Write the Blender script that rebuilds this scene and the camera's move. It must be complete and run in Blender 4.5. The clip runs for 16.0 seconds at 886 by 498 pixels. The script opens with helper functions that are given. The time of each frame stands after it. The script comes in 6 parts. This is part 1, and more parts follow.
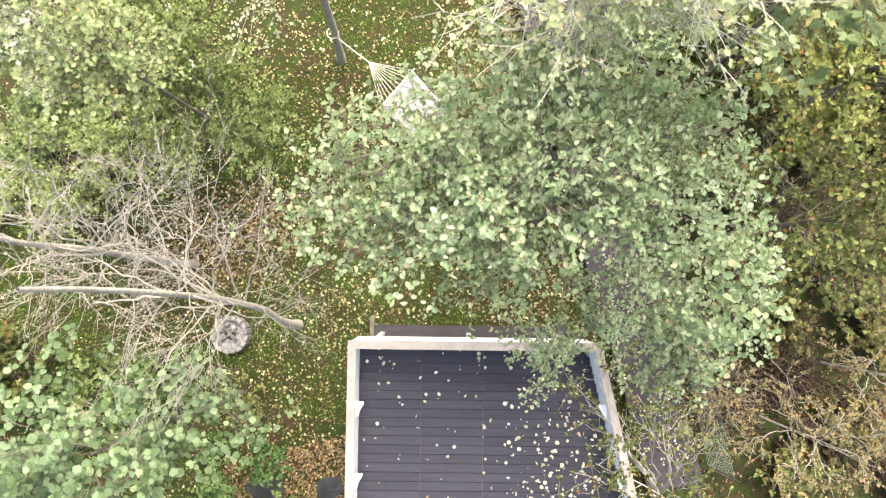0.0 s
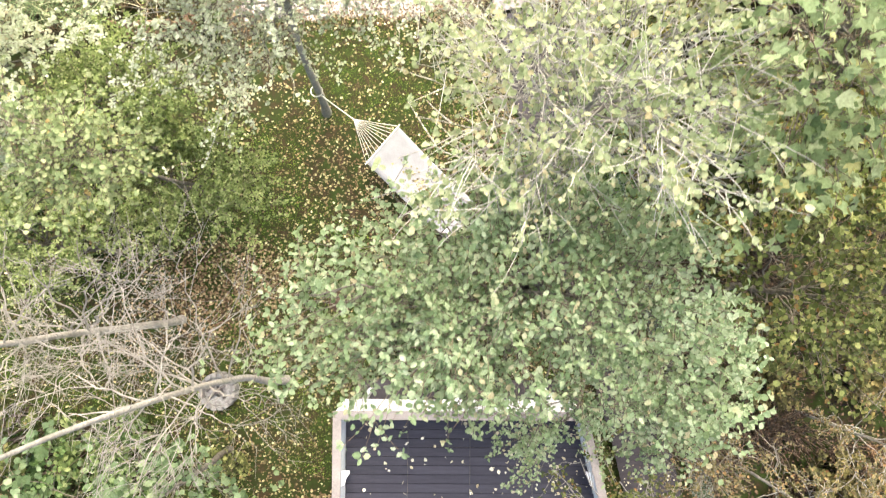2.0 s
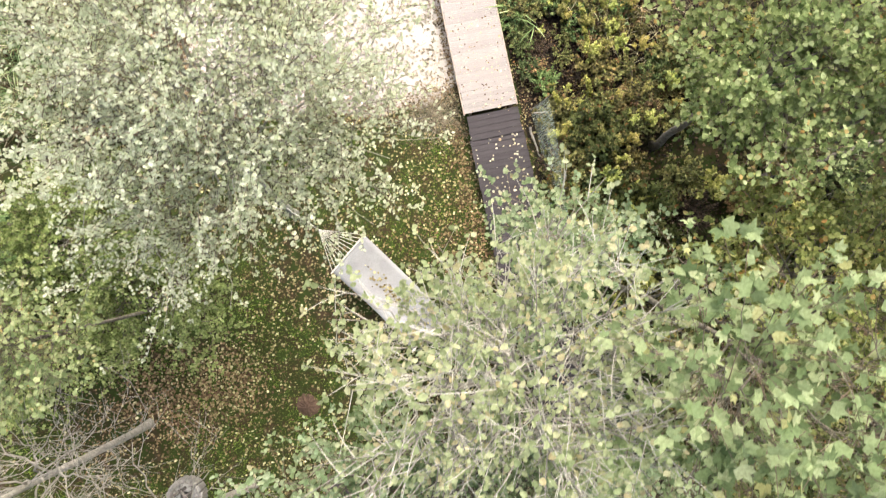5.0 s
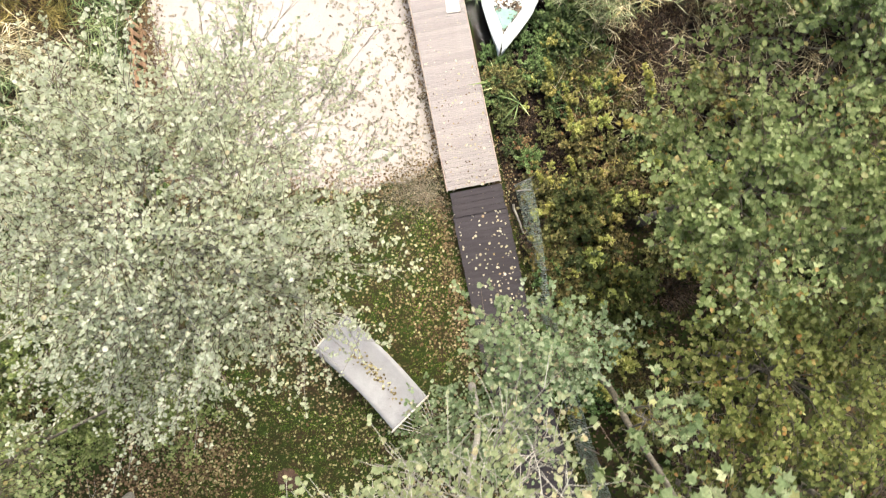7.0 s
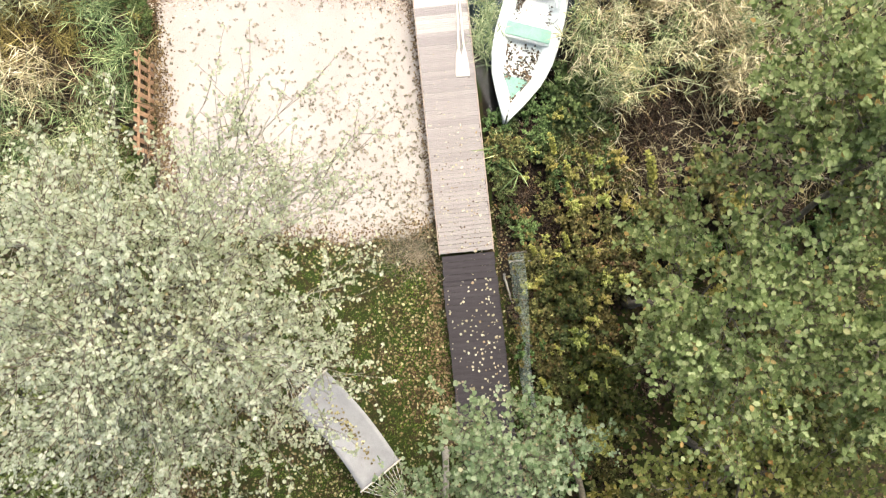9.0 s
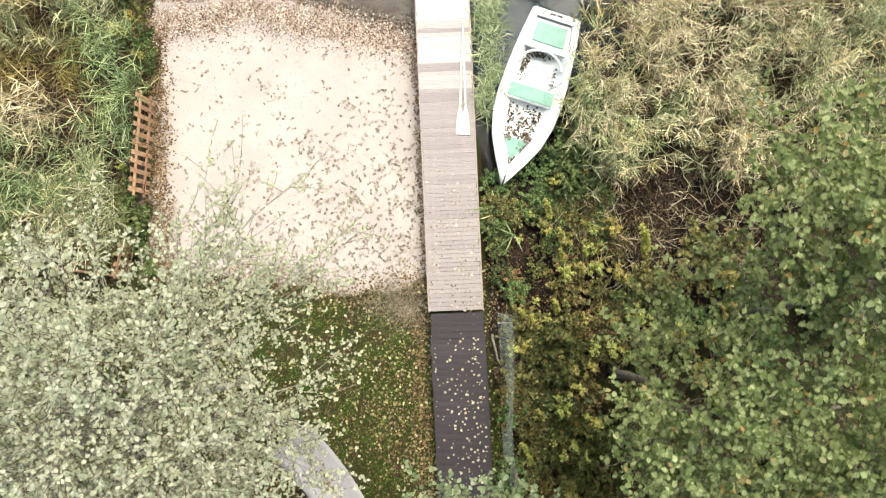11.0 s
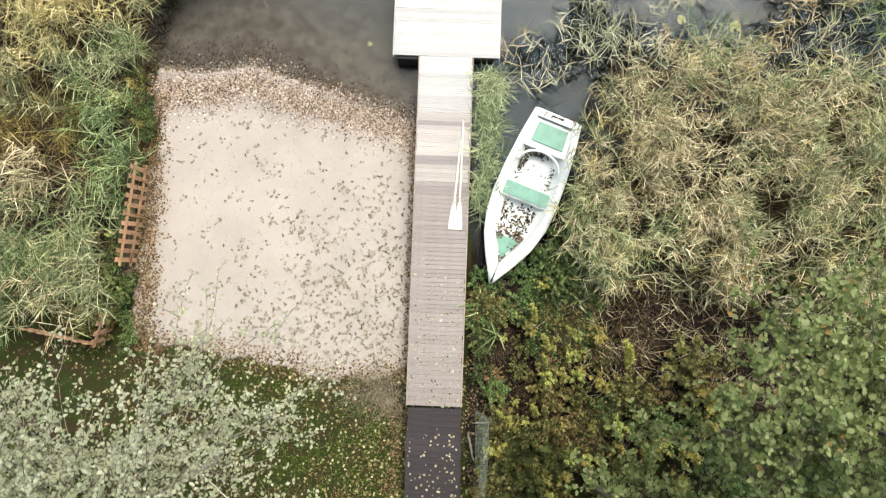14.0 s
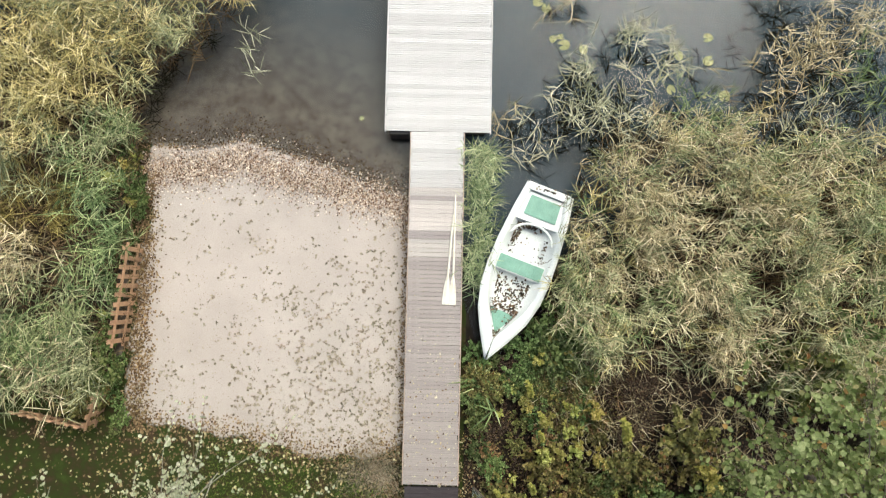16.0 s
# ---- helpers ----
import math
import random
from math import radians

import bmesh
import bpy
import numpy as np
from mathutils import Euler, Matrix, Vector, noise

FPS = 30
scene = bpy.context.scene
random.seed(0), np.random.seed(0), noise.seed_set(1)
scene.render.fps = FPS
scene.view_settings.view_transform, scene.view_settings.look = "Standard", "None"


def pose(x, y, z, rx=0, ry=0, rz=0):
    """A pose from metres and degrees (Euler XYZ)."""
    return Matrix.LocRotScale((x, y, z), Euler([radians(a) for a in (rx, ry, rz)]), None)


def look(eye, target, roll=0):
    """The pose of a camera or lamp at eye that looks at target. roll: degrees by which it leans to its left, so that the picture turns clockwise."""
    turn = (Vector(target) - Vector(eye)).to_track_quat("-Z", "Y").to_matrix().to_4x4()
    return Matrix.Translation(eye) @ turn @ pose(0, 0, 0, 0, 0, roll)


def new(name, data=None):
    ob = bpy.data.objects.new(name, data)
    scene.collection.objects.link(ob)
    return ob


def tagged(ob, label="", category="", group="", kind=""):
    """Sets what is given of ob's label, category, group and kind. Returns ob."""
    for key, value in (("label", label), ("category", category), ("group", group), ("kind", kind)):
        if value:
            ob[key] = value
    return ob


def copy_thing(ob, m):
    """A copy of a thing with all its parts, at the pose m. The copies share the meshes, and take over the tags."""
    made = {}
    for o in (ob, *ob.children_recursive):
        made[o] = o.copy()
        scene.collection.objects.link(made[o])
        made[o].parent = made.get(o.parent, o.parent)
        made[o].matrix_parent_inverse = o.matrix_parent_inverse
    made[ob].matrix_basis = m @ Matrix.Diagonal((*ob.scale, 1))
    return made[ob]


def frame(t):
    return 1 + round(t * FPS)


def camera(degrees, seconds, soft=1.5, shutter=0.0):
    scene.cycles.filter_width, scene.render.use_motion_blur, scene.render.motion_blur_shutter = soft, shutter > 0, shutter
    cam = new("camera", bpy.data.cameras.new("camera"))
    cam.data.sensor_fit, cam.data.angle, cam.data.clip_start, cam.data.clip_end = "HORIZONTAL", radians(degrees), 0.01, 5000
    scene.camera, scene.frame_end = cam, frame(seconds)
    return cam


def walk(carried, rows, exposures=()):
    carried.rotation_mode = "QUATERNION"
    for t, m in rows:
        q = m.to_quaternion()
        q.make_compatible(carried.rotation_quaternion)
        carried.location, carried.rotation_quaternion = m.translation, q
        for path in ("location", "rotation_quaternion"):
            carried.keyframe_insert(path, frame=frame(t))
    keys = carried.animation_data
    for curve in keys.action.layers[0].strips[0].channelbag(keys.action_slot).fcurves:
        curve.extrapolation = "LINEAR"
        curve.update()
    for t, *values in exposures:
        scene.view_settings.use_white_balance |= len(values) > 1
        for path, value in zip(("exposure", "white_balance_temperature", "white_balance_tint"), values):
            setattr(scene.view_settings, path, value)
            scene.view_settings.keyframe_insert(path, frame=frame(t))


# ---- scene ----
cam = camera(71.7, 16.0, soft=1.2, shutter=0.5)

PATH = [
    (0, (-3.634, -14.957, 14.339), (-3.612, -14.855, 12.342), 0.8),
    (0.5, (-3.516, -14.625, 14.339), (-3.497, -14.533, 12.341), -0.0),
    (1, (-3.386, -14.293, 14.338), (-3.37, -14.207, 12.34), -0.3),
    (1.5, (-3.232, -13.949, 14.338), (-3.217, -13.872, 12.339), 0.0),
    (2, (-3.056, -13.586, 14.334), (-3.04, -13.512, 12.335), 0.4),
    (2.5, (-2.865, -13.206, 14.33), (-2.851, -13.136, 12.332), -0.3),
    (3, (-2.656, -12.817, 14.33), (-2.642, -12.748, 12.331), 0.6),
    (3.5, (-2.443, -12.417, 14.33), (-2.43, -12.349, 12.331), -0.8),
    (4, (-2.22, -12.013, 14.33), (-2.205, -11.943, 12.331), 0.6),
    (4.2, (-2.134, -11.85, 14.33), (-2.12, -11.787, 12.331), 0.5),
    (6.3, (-1.283, -10.115, 14.352), (-1.275, -10.076, 12.352), -0.1),
    (6.5, (-1.208, -9.952, 14.352), (-1.198, -9.908, 12.352), 0.5),
    (7, (-1.042, -9.554, 14.351), (-1.033, -9.509, 12.351), -0.1),
    (7.5, (-0.892, -9.168, 14.35), (-0.886, -9.128, 12.35), -0.3),
    (8, (-0.758, -8.797, 14.35), (-0.752, -8.758, 12.35), 0.7),
    (8.5, (-0.65, -8.442, 14.353), (-0.646, -8.407, 12.353), -0.3),
    (9, (-0.556, -8.104, 14.355), (-0.552, -8.067, 12.355), 0.2),
    (11.5, (-0.178, -6.494, 14.359), (-0.178, -6.457, 12.359), -0.1),
    (12, (-0.113, -6.174, 14.356), (-0.115, -6.133, 12.357), -0.7),
    (12.5, (-0.049, -5.849, 14.347), (-0.05, -5.809, 12.348), -0.1),
    (13, (0.01, -5.523, 14.336), (0.009, -5.476, 12.337), 0.1),
    (13.5, (0.057, -5.199, 14.327), (0.056, -5.141, 12.328), 0.1),
    (14, (0.096, -4.877, 14.32), (0.094, -4.811, 12.321), 0.3),
    (14.5, (0.123, -4.56, 14.316), (0.121, -4.478, 12.318), -0.2),
    (15, (0.148, -4.246, 14.318), (0.146, -4.15, 12.32), 0.0),
    (15.5, (0.174, -3.935, 14.322), (0.171, -3.819, 12.325), 0.1),
    (16, (0.2, -3.626, 14.326), (0.197, -3.494, 12.331), -0.1),
]
walk(cam, [(t, look(eye, target, roll)) for t, eye, target, roll in PATH],
     [(0.0, 2.10, 6400, 4), (3.0, 1.80, 6350, 4), (7.0, 1.25, 6280, 4), (9.0, 1.14, 6280, 3), (13.0, 0.86, 6180, 1), (16.0, 0.51, 6090, 0)])

# ---- daylight: bright overcast ----
SUN_UP, SUN_TURN = 56, 30
world = bpy.data.worlds.new("overcast_sky")
scene.world = world
world.use_nodes = True
_wn = world.node_tree
_sky = _wn.nodes.new("ShaderNodeTexSky")
_sky.sky_type = "NISHITA"
_sky.sun_disc = False
_sky.sun_elevation = radians(SUN_UP)
_sky.sun_rotation = radians(SUN_TURN)
_sky.dust_density = 9.0
_sky.air_density = 0.9
_sky.ozone_density = 0.6
_bg = _wn.nodes["Background"]
_wn.links.new(_sky.outputs[0], _bg.inputs[0])
_bg.inputs[1].default_value = 0.15
_sd = bpy.data.lights.new("sun", "SUN")
_sd.energy, _sd.angle, _sd.color = 0.85, radians(60), (1.0, 0.95, 0.88)
sun = new("sun", _sd)
_az, _el = radians(SUN_TURN), radians(SUN_UP)
sun.matrix_world = look((0, 0, 40), (-math.sin(_az) * math.cos(_el), -math.cos(_az) * math.cos(_el), 40 - math.sin(_el)))


# ---- materials ----
def node_mat(name):
    m = bpy.data.materials.new(name)
    m.use_nodes = True
    t = m.node_tree
    return m, t, t.nodes["Principled BSDF"], t.nodes["Material Output"]


def ramp(t, stops):
    r = t.nodes.new("ShaderNodeValToRGB")
    e = r.color_ramp.elements
    while len(e) < len(stops):
        e.new(0.5)
    for k, (p, c) in enumerate(stops):
        e[k].position = p
        e[k].color = (*c, 1)
    return r


def noise_node(t, scale, detail=4.0, rough=0.6, vec=None, distort=0.0):
    n = t.nodes.new("ShaderNodeTexNoise")
    n.inputs["Scale"].default_value = scale
    n.inputs["Detail"].default_value = detail
    n.inputs["Roughness"].default_value = rough
    n.inputs["Distortion"].default_value = distort
    if vec is not None:
        t.links.new(vec, n.inputs["Vector"])
    return n


def mix_col(t, fac, a, b, how="MIX"):
    m = t.nodes.new("ShaderNodeMix")
    m.data_type = "RGBA"
    m.blend_type = how
    for k, v in ((0, fac), (6, a), (7, b)):
        if isinstance(v, (int, float)):
            m.inputs[k].default_value = v
        elif isinstance(v, tuple):
            m.inputs[k].default_value = (*v, 1)
        else:
            t.links.new(v, m.inputs[k])
    return m.outputs[2]


def bump(t, bsdf, height, strength=0.4, dist=0.02):
    b = t.nodes.new("ShaderNodeBump")
    b.inputs["Strength"].default_value = strength
    b.inputs["Distance"].default_value = dist
    t.links.new(height, b.inputs["Height"])
    t.links.new(b.outputs[0], bsdf.inputs["Normal"])


def coords(t, stretch=(1, 1, 1), which="Object"):
    c = t.nodes.new("ShaderNodeTexCoord")
    m = t.nodes.new("ShaderNodeMapping")
    m.inputs["Scale"].default_value = stretch
    t.links.new(c.outputs[which], m.inputs[0])
    return m.outputs[0]


def leaf_mat(name, cols, rough=0.45, through_light=0.3, spread=None, patch=((0.72, 0.75, 0.62), (1.2, 1.15, 1.05)), patch_scale=1.3, shine=0.15, differ=0.0):
    m, t, b, out = node_mat(name)
    g = t.nodes.new("ShaderNodeNewGeometry")
    n = len(cols)
    r = ramp(t, [(spread[k] if spread else k / (n - 1), c) for k, c in enumerate(cols)])
    t.links.new(g.outputs["Random Per Island"], r.inputs[0])
    big = noise_node(t, patch_scale, 3.0, vec=coords(t))
    vary = ramp(t, [(0.32, patch[0]), (0.68, patch[1])])
    t.links.new(big.outputs["Fac"], vary.inputs[0])
    col = mix_col(t, 1.0, r.outputs[0], vary.outputs[0], "MULTIPLY")
    blotch = noise_node(t, 42.0, 2.0, vec=coords(t))
    tone = ramp(t, [(0.34, (0.80, 0.80, 0.76)), (0.66, (1.14, 1.14, 1.16))])
    t.links.new(blotch.outputs["Fac"], tone.inputs[0])
    col = mix_col(t, 1.0, col, tone.outputs[0], "MULTIPLY")
    if differ:
        o = t.nodes.new("ShaderNodeObjectInfo")
        own = ramp(t, [(0.0, (1 - differ, 1 - differ, 1 - differ)), (0.35, (1.05, 0.92, 0.85)), (0.7, (0.92, 1.06, 0.95)), (1.0, (1 + differ, 1 + differ, 1 + 0.8 * differ))])
        t.links.new(o.outputs["Random"], own.inputs[0])
        col = mix_col(t, 1.0, col, own.outputs[0], "MULTIPLY")
    t.links.new(col, b.inputs["Base Color"])
    b.inputs["Roughness"].default_value = rough
    b.inputs["Specular IOR Level"].default_value = shine
    tr = t.nodes.new("ShaderNodeBsdfTranslucent")
    t.links.new(mix_col(t, 1.0, col, (1.1, 1.1, 0.8), "MULTIPLY"), tr.inputs[0])
    mx = t.nodes.new("ShaderNodeMixShader")
    mx.inputs[0].default_value = through_light
    t.links.new(b.outputs[0], mx.inputs[1])
    t.links.new(tr.outputs[0], mx.inputs[2])
    t.links.new(mx.outputs[0], out.inputs[0])
    return m


def rough_mat(name, c1, c2, scale=8.0, rough=0.8, strength=0.4, stretch=(1, 1, 1), c3=None, fine=60.0, per_piece=0.0, metal=0.0, shine=0.5):
    m, t, b, out = node_mat(name)
    v = coords(t, stretch)
    n = noise_node(t, scale, 5.0, vec=v)
    f = noise_node(t, fine, 3.0, vec=v)
    r = ramp(t, [(0.3, c1), (0.7, c2)] if c3 is None else [(0.25, c1), (0.55, c2), (0.75, c3)])
    t.links.new(n.outputs["Fac"], r.inputs[0])
    fr = ramp(t, [(0.3, (0.75, 0.75, 0.75)), (0.7, (1.15, 1.15, 1.15))])
    t.links.new(f.outputs["Fac"], fr.inputs[0])
    col = mix_col(t, 1.0, r.outputs[0], fr.outputs[0], "MULTIPLY")
    if per_piece:
        o = t.nodes.new("ShaderNodeObjectInfo")
        pr = ramp(t, [(0.0, (1 - per_piece,) * 3), (1.0, (1 + per_piece,) * 3)])
        t.links.new(o.outputs["Random"], pr.inputs[0])
        col = mix_col(t, 1.0, col, pr.outputs[0], "MULTIPLY")
    t.links.new(col, b.inputs["Base Color"])
    b.inputs["Roughness"].default_value = rough
    b.inputs["Metallic"].default_value = metal
    b.inputs["Specular IOR Level"].default_value = shine
    bump(t, b, f.outputs["Fac"], strength, 0.01)
    return m


BIRCH_BARK = rough_mat("mottled_birch_bark", (0.23, 0.22, 0.18), (0.40, 0.385, 0.32), 12, 0.9, 0.4, shine=0.15)
BARK = rough_mat("grey_bark", (0.075, 0.066, 0.052), (0.19, 0.165, 0.13), 14, 0.95, 0.5, c3=(0.28, 0.26, 0.22), shine=0.1)
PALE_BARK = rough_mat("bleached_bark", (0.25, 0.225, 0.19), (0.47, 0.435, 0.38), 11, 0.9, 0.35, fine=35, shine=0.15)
TWIG = rough_mat("pale_twig_bark", (0.20, 0.18, 0.155), (0.37, 0.335, 0.29), 6, 0.85, 0.2, shine=0.2)
SILVER_TWIG = rough_mat("silver_twig_bark", (0.36, 0.335, 0.28), (0.55, 0.52, 0.45), 6, 0.8, 0.2, shine=0.25)
BROWN_TWIG = rough_mat("brown_twig_bark", (0.09, 0.068, 0.047), (0.24, 0.18, 0.13), 6, 0.9, 0.2, shine=0.1)
LEAF_GREEN = leaf_mat("fresh_green_leaf", [(0.16, 0.225, 0.122), (0.25, 0.322, 0.19), (0.335, 0.40, 0.265), (0.405, 0.455, 0.33), (0.45, 0.39, 0.27)], 0.5, 0.5, spread=(0, 0.34, 0.68, 0.92, 1), patch=((0.86, 0.86, 0.72), (1.10, 1.1, 1.12)), patch_scale=1.4, shine=0.14)
LEAF_ASPEN = leaf_mat("aspen_leaf", [(0.25, 0.30, 0.18), (0.335, 0.38, 0.245), (0.41, 0.45, 0.31), (0.48, 0.49, 0.36), (0.50, 0.43, 0.30)], 0.5, 0.5, spread=(0, 0.35, 0.68, 0.88, 1), shine=0.12)
LEAF_LIME = leaf_mat("light_yellow_green_leaf", [(0.18, 0.23, 0.12), (0.255, 0.31, 0.165), (0.33, 0.375, 0.215), (0.41, 0.43, 0.265), (0.42, 0.32, 0.15)], 0.45, 0.45, spread=(0, 0.35, 0.7, 0.97, 1), shine=0.12)
LEAF_MAPLE_TREE = leaf_mat("yellowing_maple_leaf", [(0.145, 0.20, 0.10), (0.22, 0.28, 0.155), (0.30, 0.36, 0.215), (0.37, 0.41, 0.27), (0.41, 0.39, 0.19)], 0.5, 0.42, spread=(0, 0.34, 0.72, 0.95, 1), shine=0.12)
LEAF_MOSS = leaf_mat("yellow_olive_leaf", [(0.10, 0.125, 0.035), (0.175, 0.205, 0.065), (0.26, 0.285, 0.10), (0.37, 0.38, 0.17), (0.36, 0.20, 0.07)], 0.48, 0.42, spread=(0, 0.35, 0.74, 0.95, 1), patch=((0.8, 0.74, 0.6), (1.18, 1.18, 1.1)), patch_scale=1.2)
LEAF_DULL = leaf_mat("dull_autumn_leaf", [(0.07, 0.062, 0.03), (0.13, 0.115, 0.06), (0.20, 0.175, 0.10), (0.28, 0.17, 0.09)], 0.6, 0.2)
LEAF_RUST = leaf_mat("rust_red_leaf", [(0.06, 0.034, 0.02), (0.19, 0.11, 0.062), (0.33, 0.215, 0.125), (0.44, 0.32, 0.19)], 0.6, 0.1, differ=0.42)
LEAF_HAZEL = leaf_mat("hazel_leaf", [(0.106, 0.145, 0.050), (0.193, 0.243, 0.099), (0.277, 0.327, 0.155), (0.392, 0.435, 0.24), (0.38, 0.23, 0.085)], 0.5, 0.45, spread=(0, 0.35, 0.74, 0.965, 1), patch=((0.84, 0.81, 0.69), (1.15, 1.16, 1.12)), patch_scale=1.2, shine=0.15)
# dry leaf browns pulled to near-black to paint the shade in undergrowth gaps
LEAF_DRY = leaf_mat("withered_leaf_with_gap_shade", [(0.006, 0.005, 0.004), (0.025, 0.015, 0.011), (0.085, 0.048, 0.032), (0.30, 0.20, 0.13)], 0.7, 0.0, spread=(0, 0.45, 0.85, 1), shine=0.2)
LEAF_PALE = leaf_mat("pale_leaf", [(0.38, 0.42, 0.295), (0.50, 0.53, 0.41), (0.59, 0.61, 0.50), (0.66, 0.665, 0.575), (0.54, 0.47, 0.34)], 0.55, 0.55, spread=(0, 0.35, 0.7, 0.965, 1), patch=((0.9, 0.92, 0.9), (1.1, 1.08, 1.07)), patch_scale=1.6, shine=0.15)
LEAF_OLIVE = leaf_mat("olive_leaf", [(0.032, 0.042, 0.013), (0.072, 0.092, 0.028), (0.125, 0.148, 0.05), (0.215, 0.23, 0.095), (0.22, 0.11, 0.042)], 0.5, 0.4, spread=(0, 0.34, 0.72, 0.94, 1), patch=((0.7, 0.62, 0.48), (1.2, 1.2, 1.1)), patch_scale=1.3)
LEAF_MID = leaf_mat("mid_green_leaf", [(0.14, 0.185, 0.065), (0.23, 0.29, 0.115), (0.32, 0.38, 0.17), (0.43, 0.47, 0.25)], 0.45, 0.45)
LEAF_BRAMBLE = leaf_mat("bramble_leaf", [(0.045, 0.045, 0.018), (0.125, 0.125, 0.046), (0.235, 0.225, 0.088), (0.40, 0.36, 0.18), (0.26, 0.12, 0.06)], 0.5, 0.2, spread=(0, 0.34, 0.70, 0.92, 1), patch=((0.5, 0.48, 0.4), (1.25, 1.22, 1.1)), patch_scale=1.8, differ=0.42)
LEAF_BUSH = leaf_mat("bush_leaf", [(0.035, 0.06, 0.02), (0.095, 0.14, 0.05), (0.18, 0.245, 0.10), (0.31, 0.38, 0.20)], 0.45, 0.22, spread=(0, 0.38, 0.74, 1), patch=((0.58, 0.58, 0.46), (1.22, 1.2, 1.1)), patch_scale=1.8, differ=0.42)
LEAF_MAPLE = leaf_mat("maple_leaf", [(0.085, 0.13, 0.06), (0.14, 0.20, 0.105), (0.20, 0.275, 0.155), (0.29, 0.36, 0.22)], 0.45, 0.4, patch=((0.7, 0.7, 0.55), (1.18, 1.16, 1.12)), patch_scale=1.7, shine=0.28)
LEAF_GOLD = leaf_mat("gold_leaf", [(0.18, 0.19, 0.05), (0.36, 0.36, 0.105), (0.54, 0.515, 0.185), (0.71, 0.66, 0.34), (0.30, 0.16, 0.06)], 0.5, 0.25, spread=(0, 0.35, 0.72, 0.96, 1), patch=((0.62, 0.62, 0.5), (1.2, 1.18, 1.1)), patch_scale=1.6, differ=0.34)
LEAF_SPIKE = leaf_mat("lemon_yellow_leaf", [(0.20, 0.21, 0.05), (0.36, 0.35, 0.09), (0.52, 0.49, 0.17), (0.24, 0.28, 0.10)], 0.45, 0.2)
LITTER = leaf_mat("fallen_leaf", [(0.08, 0.055, 0.03), (0.22, 0.175, 0.095), (0.41, 0.365, 0.21), (0.62, 0.59, 0.40)], 0.6, 0.1, spread=(0, 0.42, 0.78, 1))
LITTER_BROWN = leaf_mat("brown_fallen_leaf", [(0.06, 0.038, 0.023), (0.135, 0.085, 0.05), (0.22, 0.15, 0.09), (0.34, 0.26, 0.165)], 0.7, 0.05)
LITTER_WET = leaf_mat("wet_dark_leaf", [(0.17, 0.14, 0.115), (0.25, 0.212, 0.18), (0.33, 0.29, 0.25), (0.41, 0.365, 0.315)], 0.7, 0.0, shine=0.2)
LITTER_BOAT = leaf_mat("soaked_black_leaf", [(0.025, 0.02, 0.016), (0.06, 0.045, 0.035), (0.12, 0.09, 0.065), (0.22, 0.15, 0.10)], 0.5, 0.0)
LITTER_SHORE = leaf_mat("washed_up_leaf", [(0.06, 0.034, 0.022), (0.24, 0.15, 0.10), (0.60, 0.50, 0.40), (0.84, 0.79, 0.70)], 0.6, 0.0, patch=((0.7, 0.62, 0.56), (1.12, 1.1, 1.08)), patch_scale=3.0)
LITTER_LIGHT = leaf_mat("pale_fallen_leaf", [(0.46, 0.40, 0.29), (0.56, 0.51, 0.41), (0.66, 0.62, 0.55), (0.34, 0.24, 0.14)], 0.5, 0.1)
REED_TAN = leaf_mat("tan_reed", [(0.085, 0.07, 0.042), (0.35, 0.30, 0.185), (0.64, 0.565, 0.37), (0.88, 0.82, 0.64)], 0.55, 0.12, spread=(0, 0.36, 0.72, 1), patch=((0.74, 0.72, 0.64), (1.15, 1.1, 1.04)), patch_scale=1.1)
REED_BROWN = leaf_mat("rotting_brown_reed", [(0.018, 0.012, 0.008), (0.07, 0.045, 0.027), (0.15, 0.098, 0.056), (0.30, 0.21, 0.125)], 0.7, 0.0)
REED_OLIVE = leaf_mat("olive_reed", [(0.06, 0.07, 0.036), (0.235, 0.26, 0.145), (0.44, 0.455, 0.275), (0.70, 0.69, 0.49)], 0.5, 0.15, spread=(0, 0.38, 0.75, 1), patch=((0.72, 0.76, 0.68), (1.16, 1.1, 1.0)), patch_scale=1.1)
REED_PALE = leaf_mat("bleached_reed", [(0.13, 0.14, 0.09), (0.33, 0.335, 0.25), (0.54, 0.54, 0.43), (0.76, 0.75, 0.65)], 0.5, 0.05)
REED_GOLD = leaf_mat("golden_reed", [(0.11, 0.095, 0.04), (0.40, 0.35, 0.16), (0.70, 0.61, 0.32), (0.92, 0.84, 0.60)], 0.55, 0.15, spread=(0, 0.36, 0.72, 1), patch=((0.66, 0.68, 0.56), (1.2, 1.14, 1.02)), patch_scale=1.1)
REED_GREEN = leaf_mat("green_reed", [(0.035, 0.06, 0.024), (0.15, 0.215, 0.10), (0.32, 0.405, 0.22), (0.60, 0.64, 0.42)], 0.45, 0.2, spread=(0, 0.38, 0.74, 1), patch=((0.68, 0.76, 0.66), (1.2, 1.12, 0.9)), patch_scale=1.2)
# near-black, for painted reed reflections on the water and one dark tuft
REED_DARK = leaf_mat("black_reed_and_reflection", [(0.006, 0.007, 0.006), (0.010, 0.011, 0.009), (0.02, 0.018, 0.012), (0.03, 0.025, 0.017)], 0.8, 0.0, shine=0.03)
REED_STRAW = leaf_mat("grey_dry_grass", [(0.10, 0.085, 0.065), (0.20, 0.17, 0.135), (0.32, 0.28, 0.23), (0.46, 0.41, 0.34)], 0.7, 0.1)
